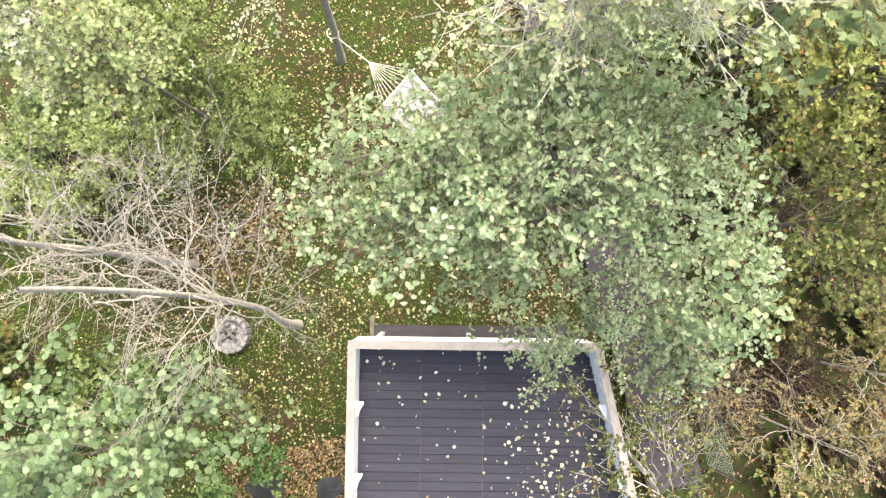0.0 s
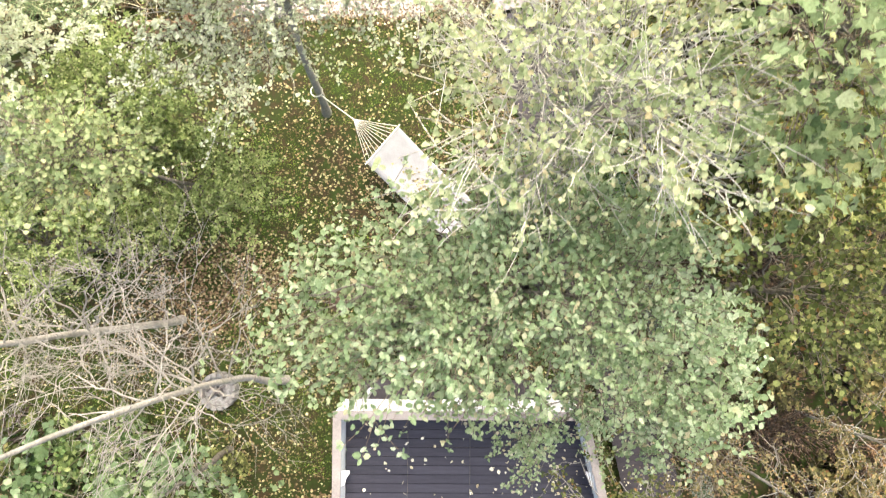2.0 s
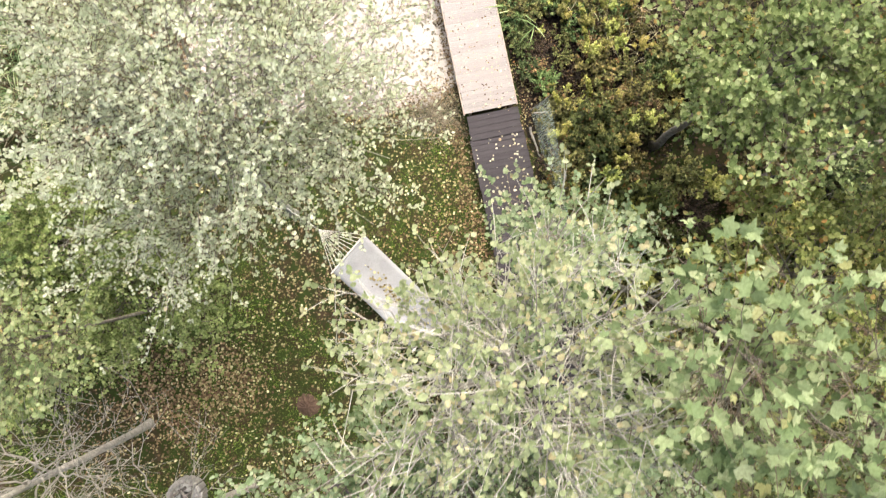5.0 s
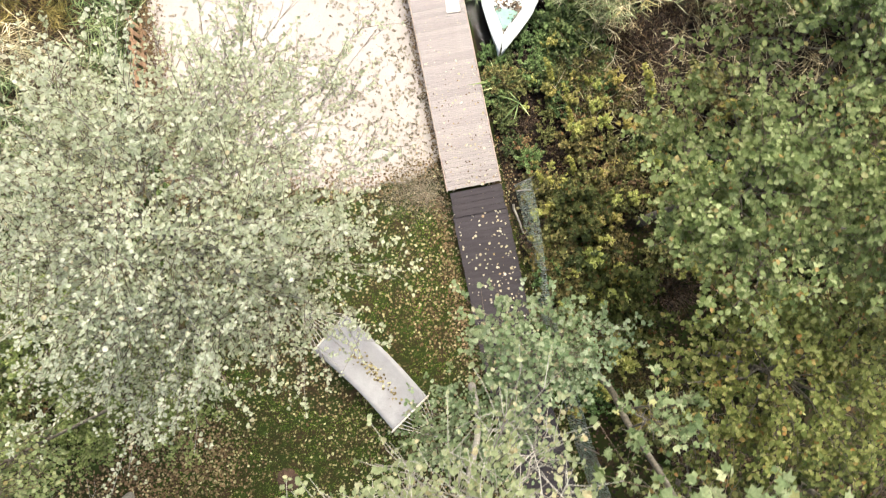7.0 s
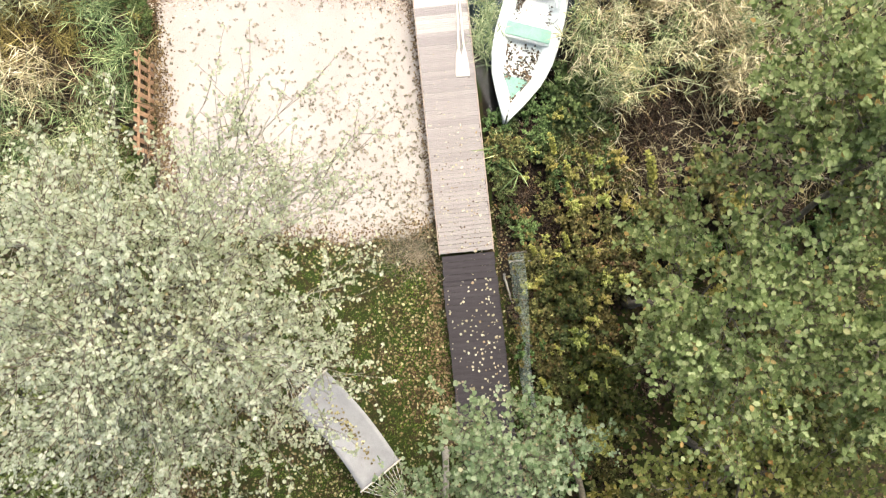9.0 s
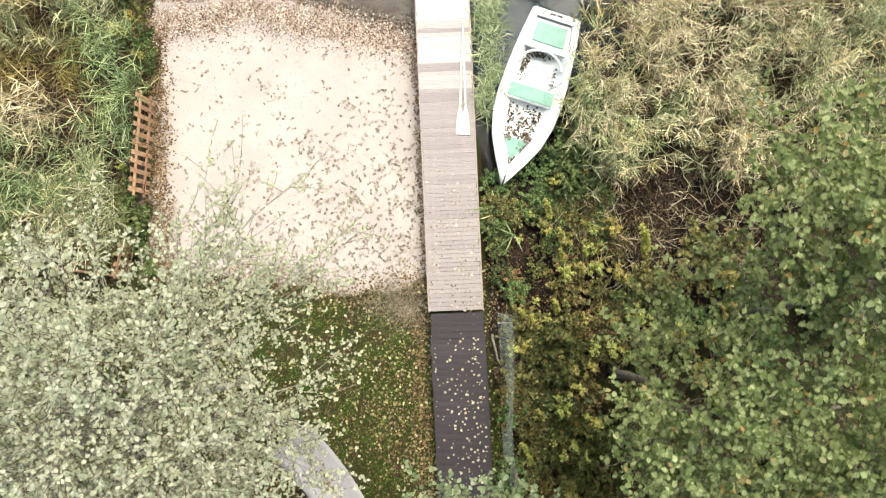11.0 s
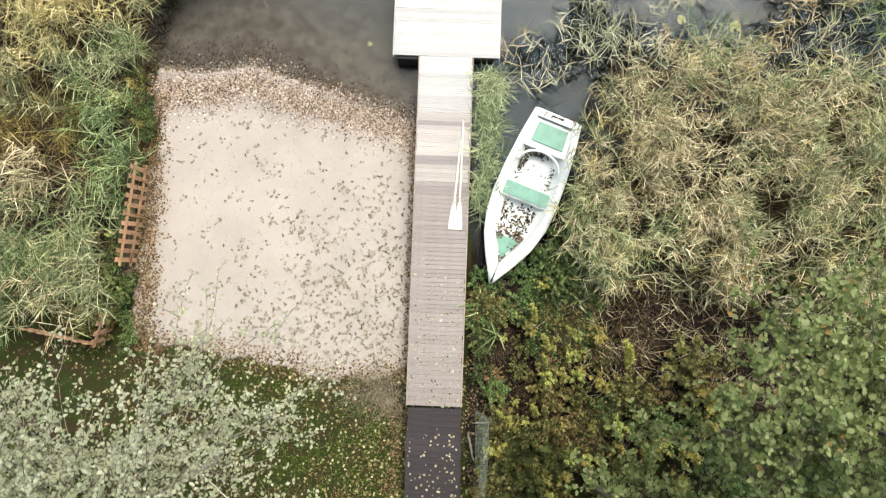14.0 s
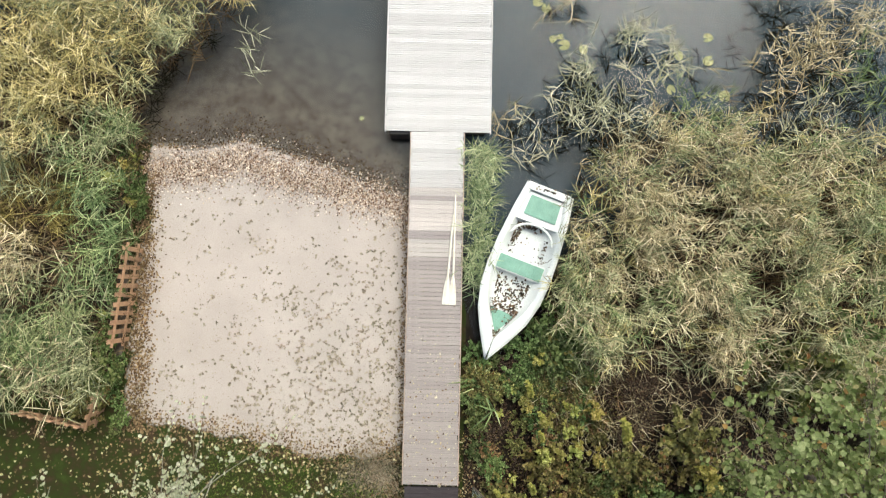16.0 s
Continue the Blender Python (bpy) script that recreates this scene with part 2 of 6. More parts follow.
REED_RUSH = leaf_mat("grey_green_rush", [(0.09, 0.13, 0.07), (0.23, 0.30, 0.175), (0.39, 0.46, 0.29), (0.60, 0.62, 0.45)], 0.45, 0.2)
REED_MOSS = leaf_mat("olive_brown_reed", [(0.05, 0.042, 0.012), (0.17, 0.14, 0.045), (0.31, 0.255, 0.09), (0.50, 0.42, 0.18)], 0.6, 0.1)
GRASS = leaf_mat("grass_blade", [(0.028, 0.048, 0.009), (0.068, 0.115, 0.019), (0.14, 0.195, 0.04), (0.27, 0.28, 0.09)], 0.6, 0.15, patch=((0.5, 0.38, 0.42), (1.5, 1.75, 0.9)), patch_scale=1.0)
DECK_WOOD = rough_mat("weathered_grey_decking", (0.285, 0.245, 0.235), (0.41, 0.365, 0.35), 3, 0.75, 0.5, (1.2, 34, 6), fine=22, per_piece=0.09)
MID_WOOD = rough_mat("half_bleached_decking", (0.46, 0.415, 0.39), (0.60, 0.555, 0.525), 3, 0.75, 0.5, (1.2, 34, 6), fine=22, per_piece=0.15)
T_WOOD = rough_mat("bleached_decking", (0.51, 0.495, 0.485), (0.65, 0.635, 0.625), 3, 0.7, 0.4, (1.0, 30, 6), fine=22, per_piece=0.12)
DARK_DECK = rough_mat("charcoal_composite_board", (0.040, 0.034, 0.036), (0.064, 0.055, 0.060), 3, 0.8, 0.3, (1, 6, 4), fine=40, per_piece=0.10, shine=0.2)
ROOF_DECK = rough_mat("slate_grey_composite_board", (0.030, 0.029, 0.038), (0.046, 0.044, 0.057), 2.5, 0.8, 0.3, (1, 6, 4), fine=40, per_piece=0.12, shine=0.15)
FRAME_WOOD = rough_mat("dark_timber_frame", (0.10, 0.08, 0.06), (0.20, 0.16, 0.12), 5, 0.8, 0.5)
EDGE_WOOD = rough_mat("reddish_edge_board", (0.36, 0.27, 0.22), (0.50, 0.40, 0.33), 5, 0.8, 0.4)
CAP_WOOD = rough_mat("beige_coping", (0.25, 0.21, 0.19), (0.34, 0.295, 0.265), 4, 0.75, 0.3)
WHITE_PAINT = rough_mat("white_painted_board", (0.74, 0.73, 0.72), (0.83, 0.82, 0.80), 3, 0.5, 0.15)
# black of the transom pads, and of the shade painted under the platform
BLACK_BOX = rough_mat("black_plastic_and_deck_shade", (0.012, 0.011, 0.010), (0.03, 0.026, 0.022), 4, 0.6, 0.2)
ORANGE_WOOD = rough_mat("orange_brown_stained_wood", (0.33, 0.19, 0.105), (0.50, 0.315, 0.185), 6, 0.75, 0.4, per_piece=0.2)
HULL_WHITE = rough_mat("white_gelcoat", (0.70, 0.735, 0.715), (0.80, 0.82, 0.80), 2.5, 0.35, 0.05)
SEAT_GREEN = rough_mat("faded_green_seat", (0.15, 0.31, 0.235), (0.21, 0.39, 0.305), 5, 0.5, 0.15)
OAR_WOOD = rough_mat("pale_painted_oar", (0.66, 0.60, 0.50), (0.80, 0.76, 0.68), 4, 0.5, 0.1)
CANVAS = rough_mat("white_cotton_canvas", (0.29, 0.282, 0.285), (0.37, 0.36, 0.36), 3, 0.9, 0.3, fine=90)
ROPE = rough_mat("white_rope", (0.60, 0.57, 0.50), (0.75, 0.72, 0.64), 20, 0.9, 0.3)
STONE = rough_mat("pale_grey_stone", (0.17, 0.155, 0.145), (0.29, 0.27, 0.25), 6, 0.9, 0.6, per_piece=0.2)
ASH = rough_mat("pale_ash", (0.06, 0.05, 0.045), (0.34, 0.32, 0.31), 9, 0.95, 0.8, c3=(0.46, 0.44, 0.43))
CHAR = rough_mat("charred_log", (0.025, 0.02, 0.018), (0.20, 0.17, 0.15), 12, 0.9, 0.7)
SOAK = rough_mat("black_pond_liner", (0.03, 0.032, 0.036), (0.07, 0.07, 0.075), 3, 0.5, 0.4)
NET = rough_mat("green_plastic_net", (0.24, 0.29, 0.24), (0.36, 0.41, 0.35), 6, 0.5, 0.1)
STEEL = rough_mat("dull_steel", (0.25, 0.25, 0.25), (0.4, 0.4, 0.4), 6, 0.45, 0.1, metal=0.8)
PAD_LEAF = leaf_mat("lily_pad_leaf", [(0.36, 0.40, 0.24), (0.48, 0.52, 0.34), (0.44, 0.50, 0.39), (0.54, 0.53, 0.28)], 0.4, 0.1)


def ground_material():
    m, t, b, out = node_mat("sand_turf_and_mud")
    v = coords(t)
    a1 = t.nodes.new("ShaderNodeAttribute")
    a1.attribute_name = "sand"
    a2 = t.nodes.new("ShaderNodeAttribute")
    a2.attribute_name = "mud"
    fray = noise_node(t, 5.0, 6.0, 0.7, v)
    fine = noise_node(t, 45.0, 4.0, 0.7, v)
    big = noise_node(t, 0.7, 4.0, 0.6, v)
    mid = noise_node(t, 3.0, 5.0, 0.65, v)
    turf = ramp(t, [(0.35, (0.055, 0.035, 0.020)), (0.45, (0.032, 0.030, 0.011)), (0.55, (0.028, 0.040, 0.009)), (0.75, (0.045, 0.07, 0.015))])
    t.links.new(mid.outputs["Fac"], turf.inputs[0])
    sand = ramp(t, [(0.3, (0.385, 0.343, 0.312)), (0.7, (0.465, 0.417, 0.382))])
    t.links.new(big.outputs["Fac"], sand.inputs[0])
    grain = ramp(t, [(0.3, (0.80, 0.79, 0.77)), (0.65, (1.08, 1.08, 1.08))])
    t.links.new(fine.outputs["Fac"], grain.inputs[0])
    sandc = mix_col(t, 1.0, sand.outputs[0], grain.outputs[0], "MULTIPLY")
    mud = ramp(t, [(0.3, (0.012, 0.010, 0.008)), (0.7, (0.035, 0.027, 0.020))])
    t.links.new(mid.outputs["Fac"], mud.inputs[0])
    # blue in the lake bed's colour stands in for sky reflected on the water
    sky_tinted_silt = ramp(t, [(0.3, (0.080, 0.118, 0.152)), (0.7, (0.108, 0.152, 0.190))])
    t.links.new(big.outputs["Fac"], sky_tinted_silt.inputs[0])
    a3 = t.nodes.new("ShaderNodeAttribute")
    a3.attribute_name = "sky_tinted_silt"
    a4 = t.nodes.new("ShaderNodeAttribute")
    a4.attribute_name = "shoal"
    shoal = ramp(t, [(0.35, (0.175, 0.14, 0.11)), (0.65, (0.32, 0.265, 0.215))])
    t.links.new(mid.outputs["Fac"], shoal.inputs[0])
    bed = mix_col(t, a4.outputs["Fac"], mud.outputs[0], shoal.outputs[0])

    def edge(attr, width):
        s = t.nodes.new("ShaderNodeMath")
        s.operation = "ADD"
        t.links.new(attr.outputs["Fac"], s.inputs[0])
        k = t.nodes.new("ShaderNodeMath")
        k.operation = "MULTIPLY_ADD"
        k.inputs[1].default_value = width
        k.inputs[2].default_value = -width / 2
        t.links.new(fray.outputs["Fac"], k.inputs[0])
        t.links.new(k.outputs[0], s.inputs[1])
        r = ramp(t, [(0.42, (0, 0, 0)), (0.58, (1, 1, 1))])
        t.links.new(s.outputs[0], r.inputs[0])
        return r.outputs[0]
    c = mix_col(t, edge(a1, 0.8), turf.outputs[0], sandc)
    c = mix_col(t, edge(a2, 0.5), c, mix_col(t, a3.outputs["Fac"], bed, sky_tinted_silt.outputs[0]))
    t.links.new(c, b.inputs["Base Color"])
    b.inputs["Roughness"].default_value = 0.9
    b.inputs["Specular IOR Level"].default_value = 0.12
    bump(t, b, fine.outputs["Fac"], 0.5, 0.015)
    return m


def water_material():
    m, t, b, out = node_mat("still_lake_water")
    gl = t.nodes.new("ShaderNodeBsdfGlossy")
    gl.inputs["Roughness"].default_value = 0.12
    tr = t.nodes.new("ShaderNodeBsdfTransparent")
    tr.inputs[0].default_value = (0.61, 0.63, 0.635, 1)
    fr = t.nodes.new("ShaderNodeFresnel")
    fr.inputs[0].default_value = 1.33
    mx = t.nodes.new("ShaderNodeMixShader")
    t.links.new(fr.outputs[0], mx.inputs[0])
    t.links.new(tr.outputs[0], mx.inputs[1])
    t.links.new(gl.outputs[0], mx.inputs[2])
    t.links.new(mx.outputs[0], out.inputs[0])
    return m


GROUND = ground_material()
WATER = water_material()


# ---- mesh helpers ----
def hold(ob, parent, material):
    if material is not None:
        ob.data.materials.append(material)
    if parent is not None:
        ob.parent = parent
    return ob


def part(name, bm, material, parent=None, label=""):
    me = bpy.data.meshes.new(name)
    bm.normal_update()
    bm.to_mesh(me)
    bm.free()
    ob = hold(new(name, me), parent, material)
    return tagged(ob, label) if label else ob


def raw(name, verts, faces, material, parent=None, label="", smooth=False):
    """One mesh from an array of points and an array of equal faces."""
    verts, faces = np.asarray(verts, float).reshape(-1, 3), np.asarray(faces, int)
    me = bpy.data.meshes.new(name)
    k = faces.shape[1]
    me.vertices.add(len(verts))
    me.vertices.foreach_set("co", verts.ravel())
    me.loops.add(faces.size)
    me.loops.foreach_set("vertex_index", faces.ravel())
    me.polygons.add(len(faces))
    me.polygons.foreach_set("loop_start", np.arange(len(faces)) * k)
    me.polygons.foreach_set("loop_total", np.full(len(faces), k))
    if smooth:
        me.polygons.foreach_set("use_smooth", np.ones(len(faces), bool))
    me.update(calc_edges=True)
    ob = hold(new(name, me), parent, material)
    return tagged(ob, label) if label else ob


def empty(name, place=(0, 0, 0), turn=0.0, **tags):
    ob = new(name)
    ob.empty_display_size = 0.1
    ob.matrix_basis = pose(*place, 0, 0, turn)
    return tagged(ob, **tags)


def box(bm, x0, x1, y0, y1, z0, z1, bevel=0.0):
    r = bmesh.ops.create_cube(bm, size=1.0)
    for v in r["verts"]:
        v.co = Vector(((x0 + x1) / 2 + v.co.x * (x1 - x0), (y0 + y1) / 2 + v.co.y * (y1 - y0), (z0 + z1) / 2 + v.co.z * (z1 - z0)))
    if bevel:
        ed = list({e for v in r["verts"] for e in v.link_edges})
        bmesh.ops.bevel(bm, geom=ed, offset=bevel, segments=1, affect="EDGES")
    return bm


def box_bm(*a, **k):
    return box(bmesh.new(), *a, **k)


def tube(pts, rad, sides=5):
    """Points and faces of a tapered tube along pts."""
    pts = np.asarray(pts, float)
    rad = np.broadcast_to(np.asarray(rad, float), (len(pts),))
    d = np.gradient(pts, axis=0)
    d /= np.linalg.norm(d, axis=1, keepdims=True) + 1e-9
    ref = np.where(np.abs(d[:, 2:3]) < 0.9, np.array([[0, 0, 1.0]]), np.array([[1.0, 0, 0]]))
    u = np.cross(d, ref)
    u /= np.linalg.norm(u, axis=1, keepdims=True) + 1e-9
    w = np.cross(d, u)
    a = np.arange(sides) * 2 * np.pi / sides
    v = pts[:, None] + rad[:, None, None] * (np.cos(a)[None, :, None] * u[:, None] + np.sin(a)[None, :, None] * w[:, None])
    i, j = np.meshgrid(np.arange(len(pts) - 1), np.arange(sides), indexing="ij")
    j2 = (j + 1) % sides
    f = np.stack([i * sides + j, i * sides + j2, (i + 1) * sides + j2, (i + 1) * sides + j], -1).reshape(-1, 4)
    return v.reshape(-1, 3), f


class Pile:
    """Collects points and faces for one mesh."""
    def __init__(self):
        self.v, self.f, self.n = [], [], 0

    def add(self, v, f):
        self.v.append(v)
        self.f.append(np.asarray(f) + self.n)
        self.n += len(v)

    def make(self, name, material, parent=None, label="", smooth=True):
        return raw(name, np.concatenate(self.v), np.concatenate(self.f), material, parent, label, smooth)


def unit(a):
    return a / (np.linalg.norm(a, axis=-1, keepdims=True) + 1e-9)


def leaf_points(rng, P, D, N, S, wide=0.42, lobed=False):
    """Folded oval leaves of two faces each, or three-lobed ones of three."""
    D = unit(D)
    X = unit(np.cross(D, N))
    Z = np.cross(X, D)
    k = len(P)
    w = wide * rng.uniform(0.8, 1.15, k)[:, None]
    fold = rng.uniform(0.02, 0.16, k)[:, None]
    bend = rng.uniform(-0.18, 0.05, k)[:, None]
    S = S[:, None]
    if lobed:
        V = np.stack([P] + [P + S * (X * w * a + D * b + Z * (fold * c + bend * d)) for a, b, c, d in (
            (0.85, 0.02, 0.8, 0.3), (1.22, 0.58, 1.0, 1.2), (0.42, 0.56, 0.3, 0.0), (0.0, 1.08, 0.0, 1.2), (-0.42, 0.56, 0.3, 0.0), (-1.22, 0.58, 1.0, 1.2), (-0.85, 0.02, 0.8, 0.3))], 1)
        base = np.arange(k)[:, None] * 8
        F = np.concatenate([base + np.array([q]) for q in ([0, 1, 2, 3], [0, 3, 4, 5], [0, 5, 6, 7])], 1).reshape(-1, 4)
        return V.reshape(-1, 3), F
    V = np.stack([P,
                  P + S * (X * w + D * 0.34 + Z * fold),
                  P + S * (X * w * 0.78 + D * 0.76 + Z * (fold + bend * 0.6)),
                  P + S * (D + Z * bend),
                  P + S * (-X * w * 0.78 + D * 0.76 + Z * (fold + bend * 0.6)),
                  P + S * (-X * w + D * 0.34 + Z * fold)], 1)
    base = np.arange(k)[:, None] * 6
    F = np.concatenate([base + np.array([[0, 1, 2, 3]]), base + np.array([[0, 3, 4, 5]])], 1).reshape(-1, 4)
    return V.reshape(-1, 3), F


def litter(name, rng, x, y, z, size, material, parent=None, label="", tilt=0.35, wide=0.42):
    k = len(x)
    a = rng.uniform(0, 2 * np.pi, k)
    D = np.stack([np.cos(a), np.sin(a), rng.normal(0, tilt * 0.4, k)], 1)
    N = np.stack([rng.normal(0, tilt, k), rng.normal(0, tilt, k), np.ones(k)], 1)
    V, F = leaf_points(rng, np.stack([x, y, z], 1), D, N, rng.uniform(*size, k), wide)
    return raw(name, V, F, material, parent, label)


def fbm(x, y, scale, seed=0.0):
    """Cheap smooth noise in -1..1 for arrays."""
    s = np.zeros_like(np.asarray(x, float))
    for k, (a, b, ph) in enumerate(((1.0, 0.63, 0.3), (-0.71, 1.13, 1.9), (1.31, -1.07, 4.1), (0.37, 1.9, 2.7), (2.3, 0.9, 5.2), (-1.9, 2.1, 0.8))):
        s = s + np.sin((a * x + b * y) * scale + ph + seed * (k + 1)) / (1 + 0.5 * k)
    return s / 2.6


# ---- the lie of the land ----
WATER_Z = -0.07
SHORE_X = [-60, -11, -9, -7.4, -6, -4.6, -3.4, -2, -0.6, 0.5, 1.2, 3, 6, 11, 60]
SHORE_Y = [1.5, 0.8, 0.25, -0.38, -0.43, -0.2, -0.6, -1.02, -1.6, -3.4, -5.3, -4.2, -2.6, -1.2, 1.0]


def shore(x):
    return np.interp(x, SHORE_X, SHORE_Y)


def ground_z(x, y):
    d = np.asarray(y) - shore(x) + 0.10 * fbm(x, y, 2.1)
    wet = WATER_Z - np.clip(d * 0.20, 0, 0.75)
    dry = WATER_Z + np.clip(-d * 0.09, 0, 0.07) + 0.0
    lump = 0.025 * fbm(x, y, 1.1, 0.7) * (np.abs(np.asarray(x) + 3.8) > 3.2)
    return np.where(d > 0, wet, dry + lump * np.clip(-d, 0, 1))


def sand_mask(x, y):
    """1 on the sand, 0 on turf, soft over the edge."""
    low = np.interp(x, [-7.0, -5.4, -3.4, -2.6, -1.6, -0.6], [-6.75, -6.95, -7.3, -7.5, -7.45, -7.3])
    left = np.interp(y, [-6.7, -4.9, -2.8, -1.3, 0.5], [-7.05, -7.0, -6.85, -6.65, -7.0])
    low = low + 0.16 * fbm(x, y, 3.6, 1.1)
    left = left + 0.14 * fbm(x, y, 3.2, 2.1)
    d = np.minimum(np.minimum(y - low, x - left), -0.35 - np.asarray(x))
    return np.clip(0.5 + d / 0.5, 0, 1)


def axis(lo, hi, step, far):
    mid = np.arange(lo, hi + step / 2, step)
    out = []
    g, p = step * 1.6, hi
    while p < far:
        p += g
        g *= 1.45
        out.append(p)
    out = np.array(out)
    return np.concatenate([(lo + hi) - out[::-1], mid, out])


def build_ground():
    xs, ys = axis(-15.5, 12.5, 0.10, 700), axis(-23, 6, 0.10, 700)
    X, Y = np.meshgrid(xs, ys, indexing="ij")
    Z = ground_z(X, Y)
    V = np.stack([X, Y, Z], -1).reshape(-1, 3)
    i, j = np.meshgrid(np.arange(len(xs) - 1), np.arange(len(ys) - 1), indexing="ij")
    n = len(ys)
    F = np.stack([i * n + j, (i + 1) * n + j, (i + 1) * n + j + 1, i * n + j + 1], -1).reshape(-1, 4)
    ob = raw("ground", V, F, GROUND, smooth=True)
    tagged(ob, "flat lakeside ground, pale sand beach, mossy turf and dark lake mud", "ground", kind="structure")
    d = (Y - shore(X)).ravel()
    sand = sand_mask(X, Y).ravel()
    mud = np.clip(0.5 + (d - 0.15) / 0.9, 0, 1)
    east = (X.ravel() > 0.7)
    mud = np.where(east, np.clip(0.5 + (d + 5.5) / 2.5, 0, 1), mud)
    mud = np.where(X.ravel() < -7.2, np.clip(0.5 + (d + 5.0) / 2.0, 0, 1), mud)
    # bed with the painted sky tint takes over further offshore
    sky_tinted_silt = np.where((X.ravel() < -1.0) & (X.ravel() > -8), np.clip((d - 1.2) / 4.0, 0, 0.75), np.clip((d - 1.0) / 1.2, 0, 1))
    shoal = np.clip((X.ravel() + 7.6) / 0.8, 0, 1) * np.clip((-X.ravel()) / 0.6, 0, 1)
    for nm, val in (("sand", sand), ("mud", mud), ("sky_tinted_silt", sky_tinted_silt), ("shoal", shoal)):
        at = ob.data.attributes.new(nm, "FLOAT", "POINT")
        at.data.foreach_set("value", val)
    return ob


build_ground()
_w = raw("water", [(-700, -6, WATER_Z), (700, -6, WATER_Z), (700, 700, WATER_Z), (-700, 700, WATER_Z)], [(0, 1, 2, 3)], WATER)
tagged(_w, "still grey lake water, shallow and brownish by the beach", "water", kind="structure")


# ---- jetty, boardwalk ----
def board_mesh(name, lx, ly, lz, material, seed=0, groove=0.0):
    """A board with eased edges, centred, its top at z = 0."""
    rng = np.random.default_rng(seed)
    bm = bmesh.new()
    c = 0.003
    prof = [(-ly / 2, -lz), (-ly / 2, -c), (-ly / 2 + c, 0), *([(-groove / 2, 0), (-groove / 4, -0.012), (groove / 4, -0.012), (groove / 2, 0)] if groove else []), (ly / 2 - c, 0), (ly / 2, -c), (ly / 2, -lz)]
    ends = []
    for x in (-lx / 2, lx / 2):
        ends.append([bm.verts.new((x + rng.uniform(-0.004, 0.004), y, z)) for y, z in prof])
    n = len(prof)
    for k in range(n):
        bm.faces.new((ends[0][k], ends[0][(k + 1) % n], ends[1][(k + 1) % n], ends[1][k]))
    bm.faces.new(ends[0][::-1])
    bm.faces.new(ends[1])
    bm.normal_update()
    me = bpy.data.meshes.new(name)
    bm.to_mesh(me)
    bm.free()
    me.materials.append(material)
    return me


def lay_boards(parent, meshes, y0, y1, pitch, cx, z, rng, name="plank", turn=0.0, jitter=0.006):
    y, run, pick = y0 - pitch / 2, 0, 0
    while y > y1:
        if run == 0:
            run, pick = int(rng.integers(1, 4)), int(rng.integers(len(meshes)))
        run -= 1
        ob = new(name, meshes[pick])
        ob.parent = parent
        ob.matrix_basis = pose(cx(y) + rng.normal(0, jitter), y, z + rng.normal(0, 0.0025), rng.normal(0, 0.3), 0, turn + rng.normal(0, 0.12))
        y -= pitch


def walk_x(y):
    """Middle line of the boardwalk behind the jetty."""
    return float(np.interp(y, [-21, -18, -12.2, -8.0], [0.60, 0.53, 0.04, 0.02]))


JETTY_Z = 0.40
jetty = empty("jetty", (0, 0, 0), label="long narrow jetty of weathered grey cross planks on posts", category="jetty")
_frames = [("beam", -0.50, -0.44), ("beam", 0.44, 0.50)]
for nm, xa, xb in _frames:
    part(nm, box_bm(xa, xb, -7.98, -0.02, JETTY_Z - 0.19, JETTY_Z - 0.034), FRAME_WOOD, jetty)
part("edge_board", box_bm(-0.632, -0.607, -7.98, -0.01, JETTY_Z - 0.13, JETTY_Z - 0.012, bevel=0.004), EDGE_WOOD, jetty, "thin reddish edge board")
part("edge_board", box_bm(0.607, 0.632, -7.98, -0.01, JETTY_Z - 0.13, JETTY_Z - 0.012, bevel=0.004), EDGE_WOOD, jetty, "thin reddish edge board")
for py in (-0.5, -2.4, -4.3, -6.2, -7.8):
    for px in (-0.47, 0.47):
        v, f = tube([(px, py, -0.7), (px, py, JETTY_Z - 0.2)], 0.05, 8)
        raw("post", v, f, FRAME_WOOD, jetty)

platform = empty("swimming_platform", (0, 0, 0), label="wide bleached plank platform at the end of the jetty", category="platform")
part("fascia", box_bm(-1.16, 1.16, 0.02, 0.06, JETTY_Z - 0.2, JETTY_Z - 0.036), FRAME_WOOD, platform)
part("edge_board", box_bm(-1.232, -1.206, 0.0, 4.6, JETTY_Z - 0.14, JETTY_Z - 0.008, bevel=0.004), T_WOOD, platform)
part("edge_board", box_bm(1.206, 1.232, 0.0, 4.6, JETTY_Z - 0.14, JETTY_Z - 0.008, bevel=0.004), T_WOOD, platform)
# float boxes coloured black to paint the shade below the platform deck
part("float", box_bm(-1.12, -0.65, -0.07, 4.4, -0.25, JETTY_Z - 0.06, bevel=0.02), BLACK_BOX, platform, "platform float, black for the shade under the deck")
part("float", box_bm(0.64, 1.12, 0.07, 4.4, -0.25, JETTY_Z - 0.04, bevel=0.02), BLACK_BOX, platform, "platform float, black for the shade under the deck")
part("beam", box_bm(-0.05, 0.05, 0.07, 4.5, JETTY_Z - 0.2, JETTY_Z - 0.036), FRAME_WOOD, platform)

boardwalk = empty("boardwalk", (0, 0, 0), label="dark charcoal boardwalk strewn with fallen leaves", category="boardwalk")
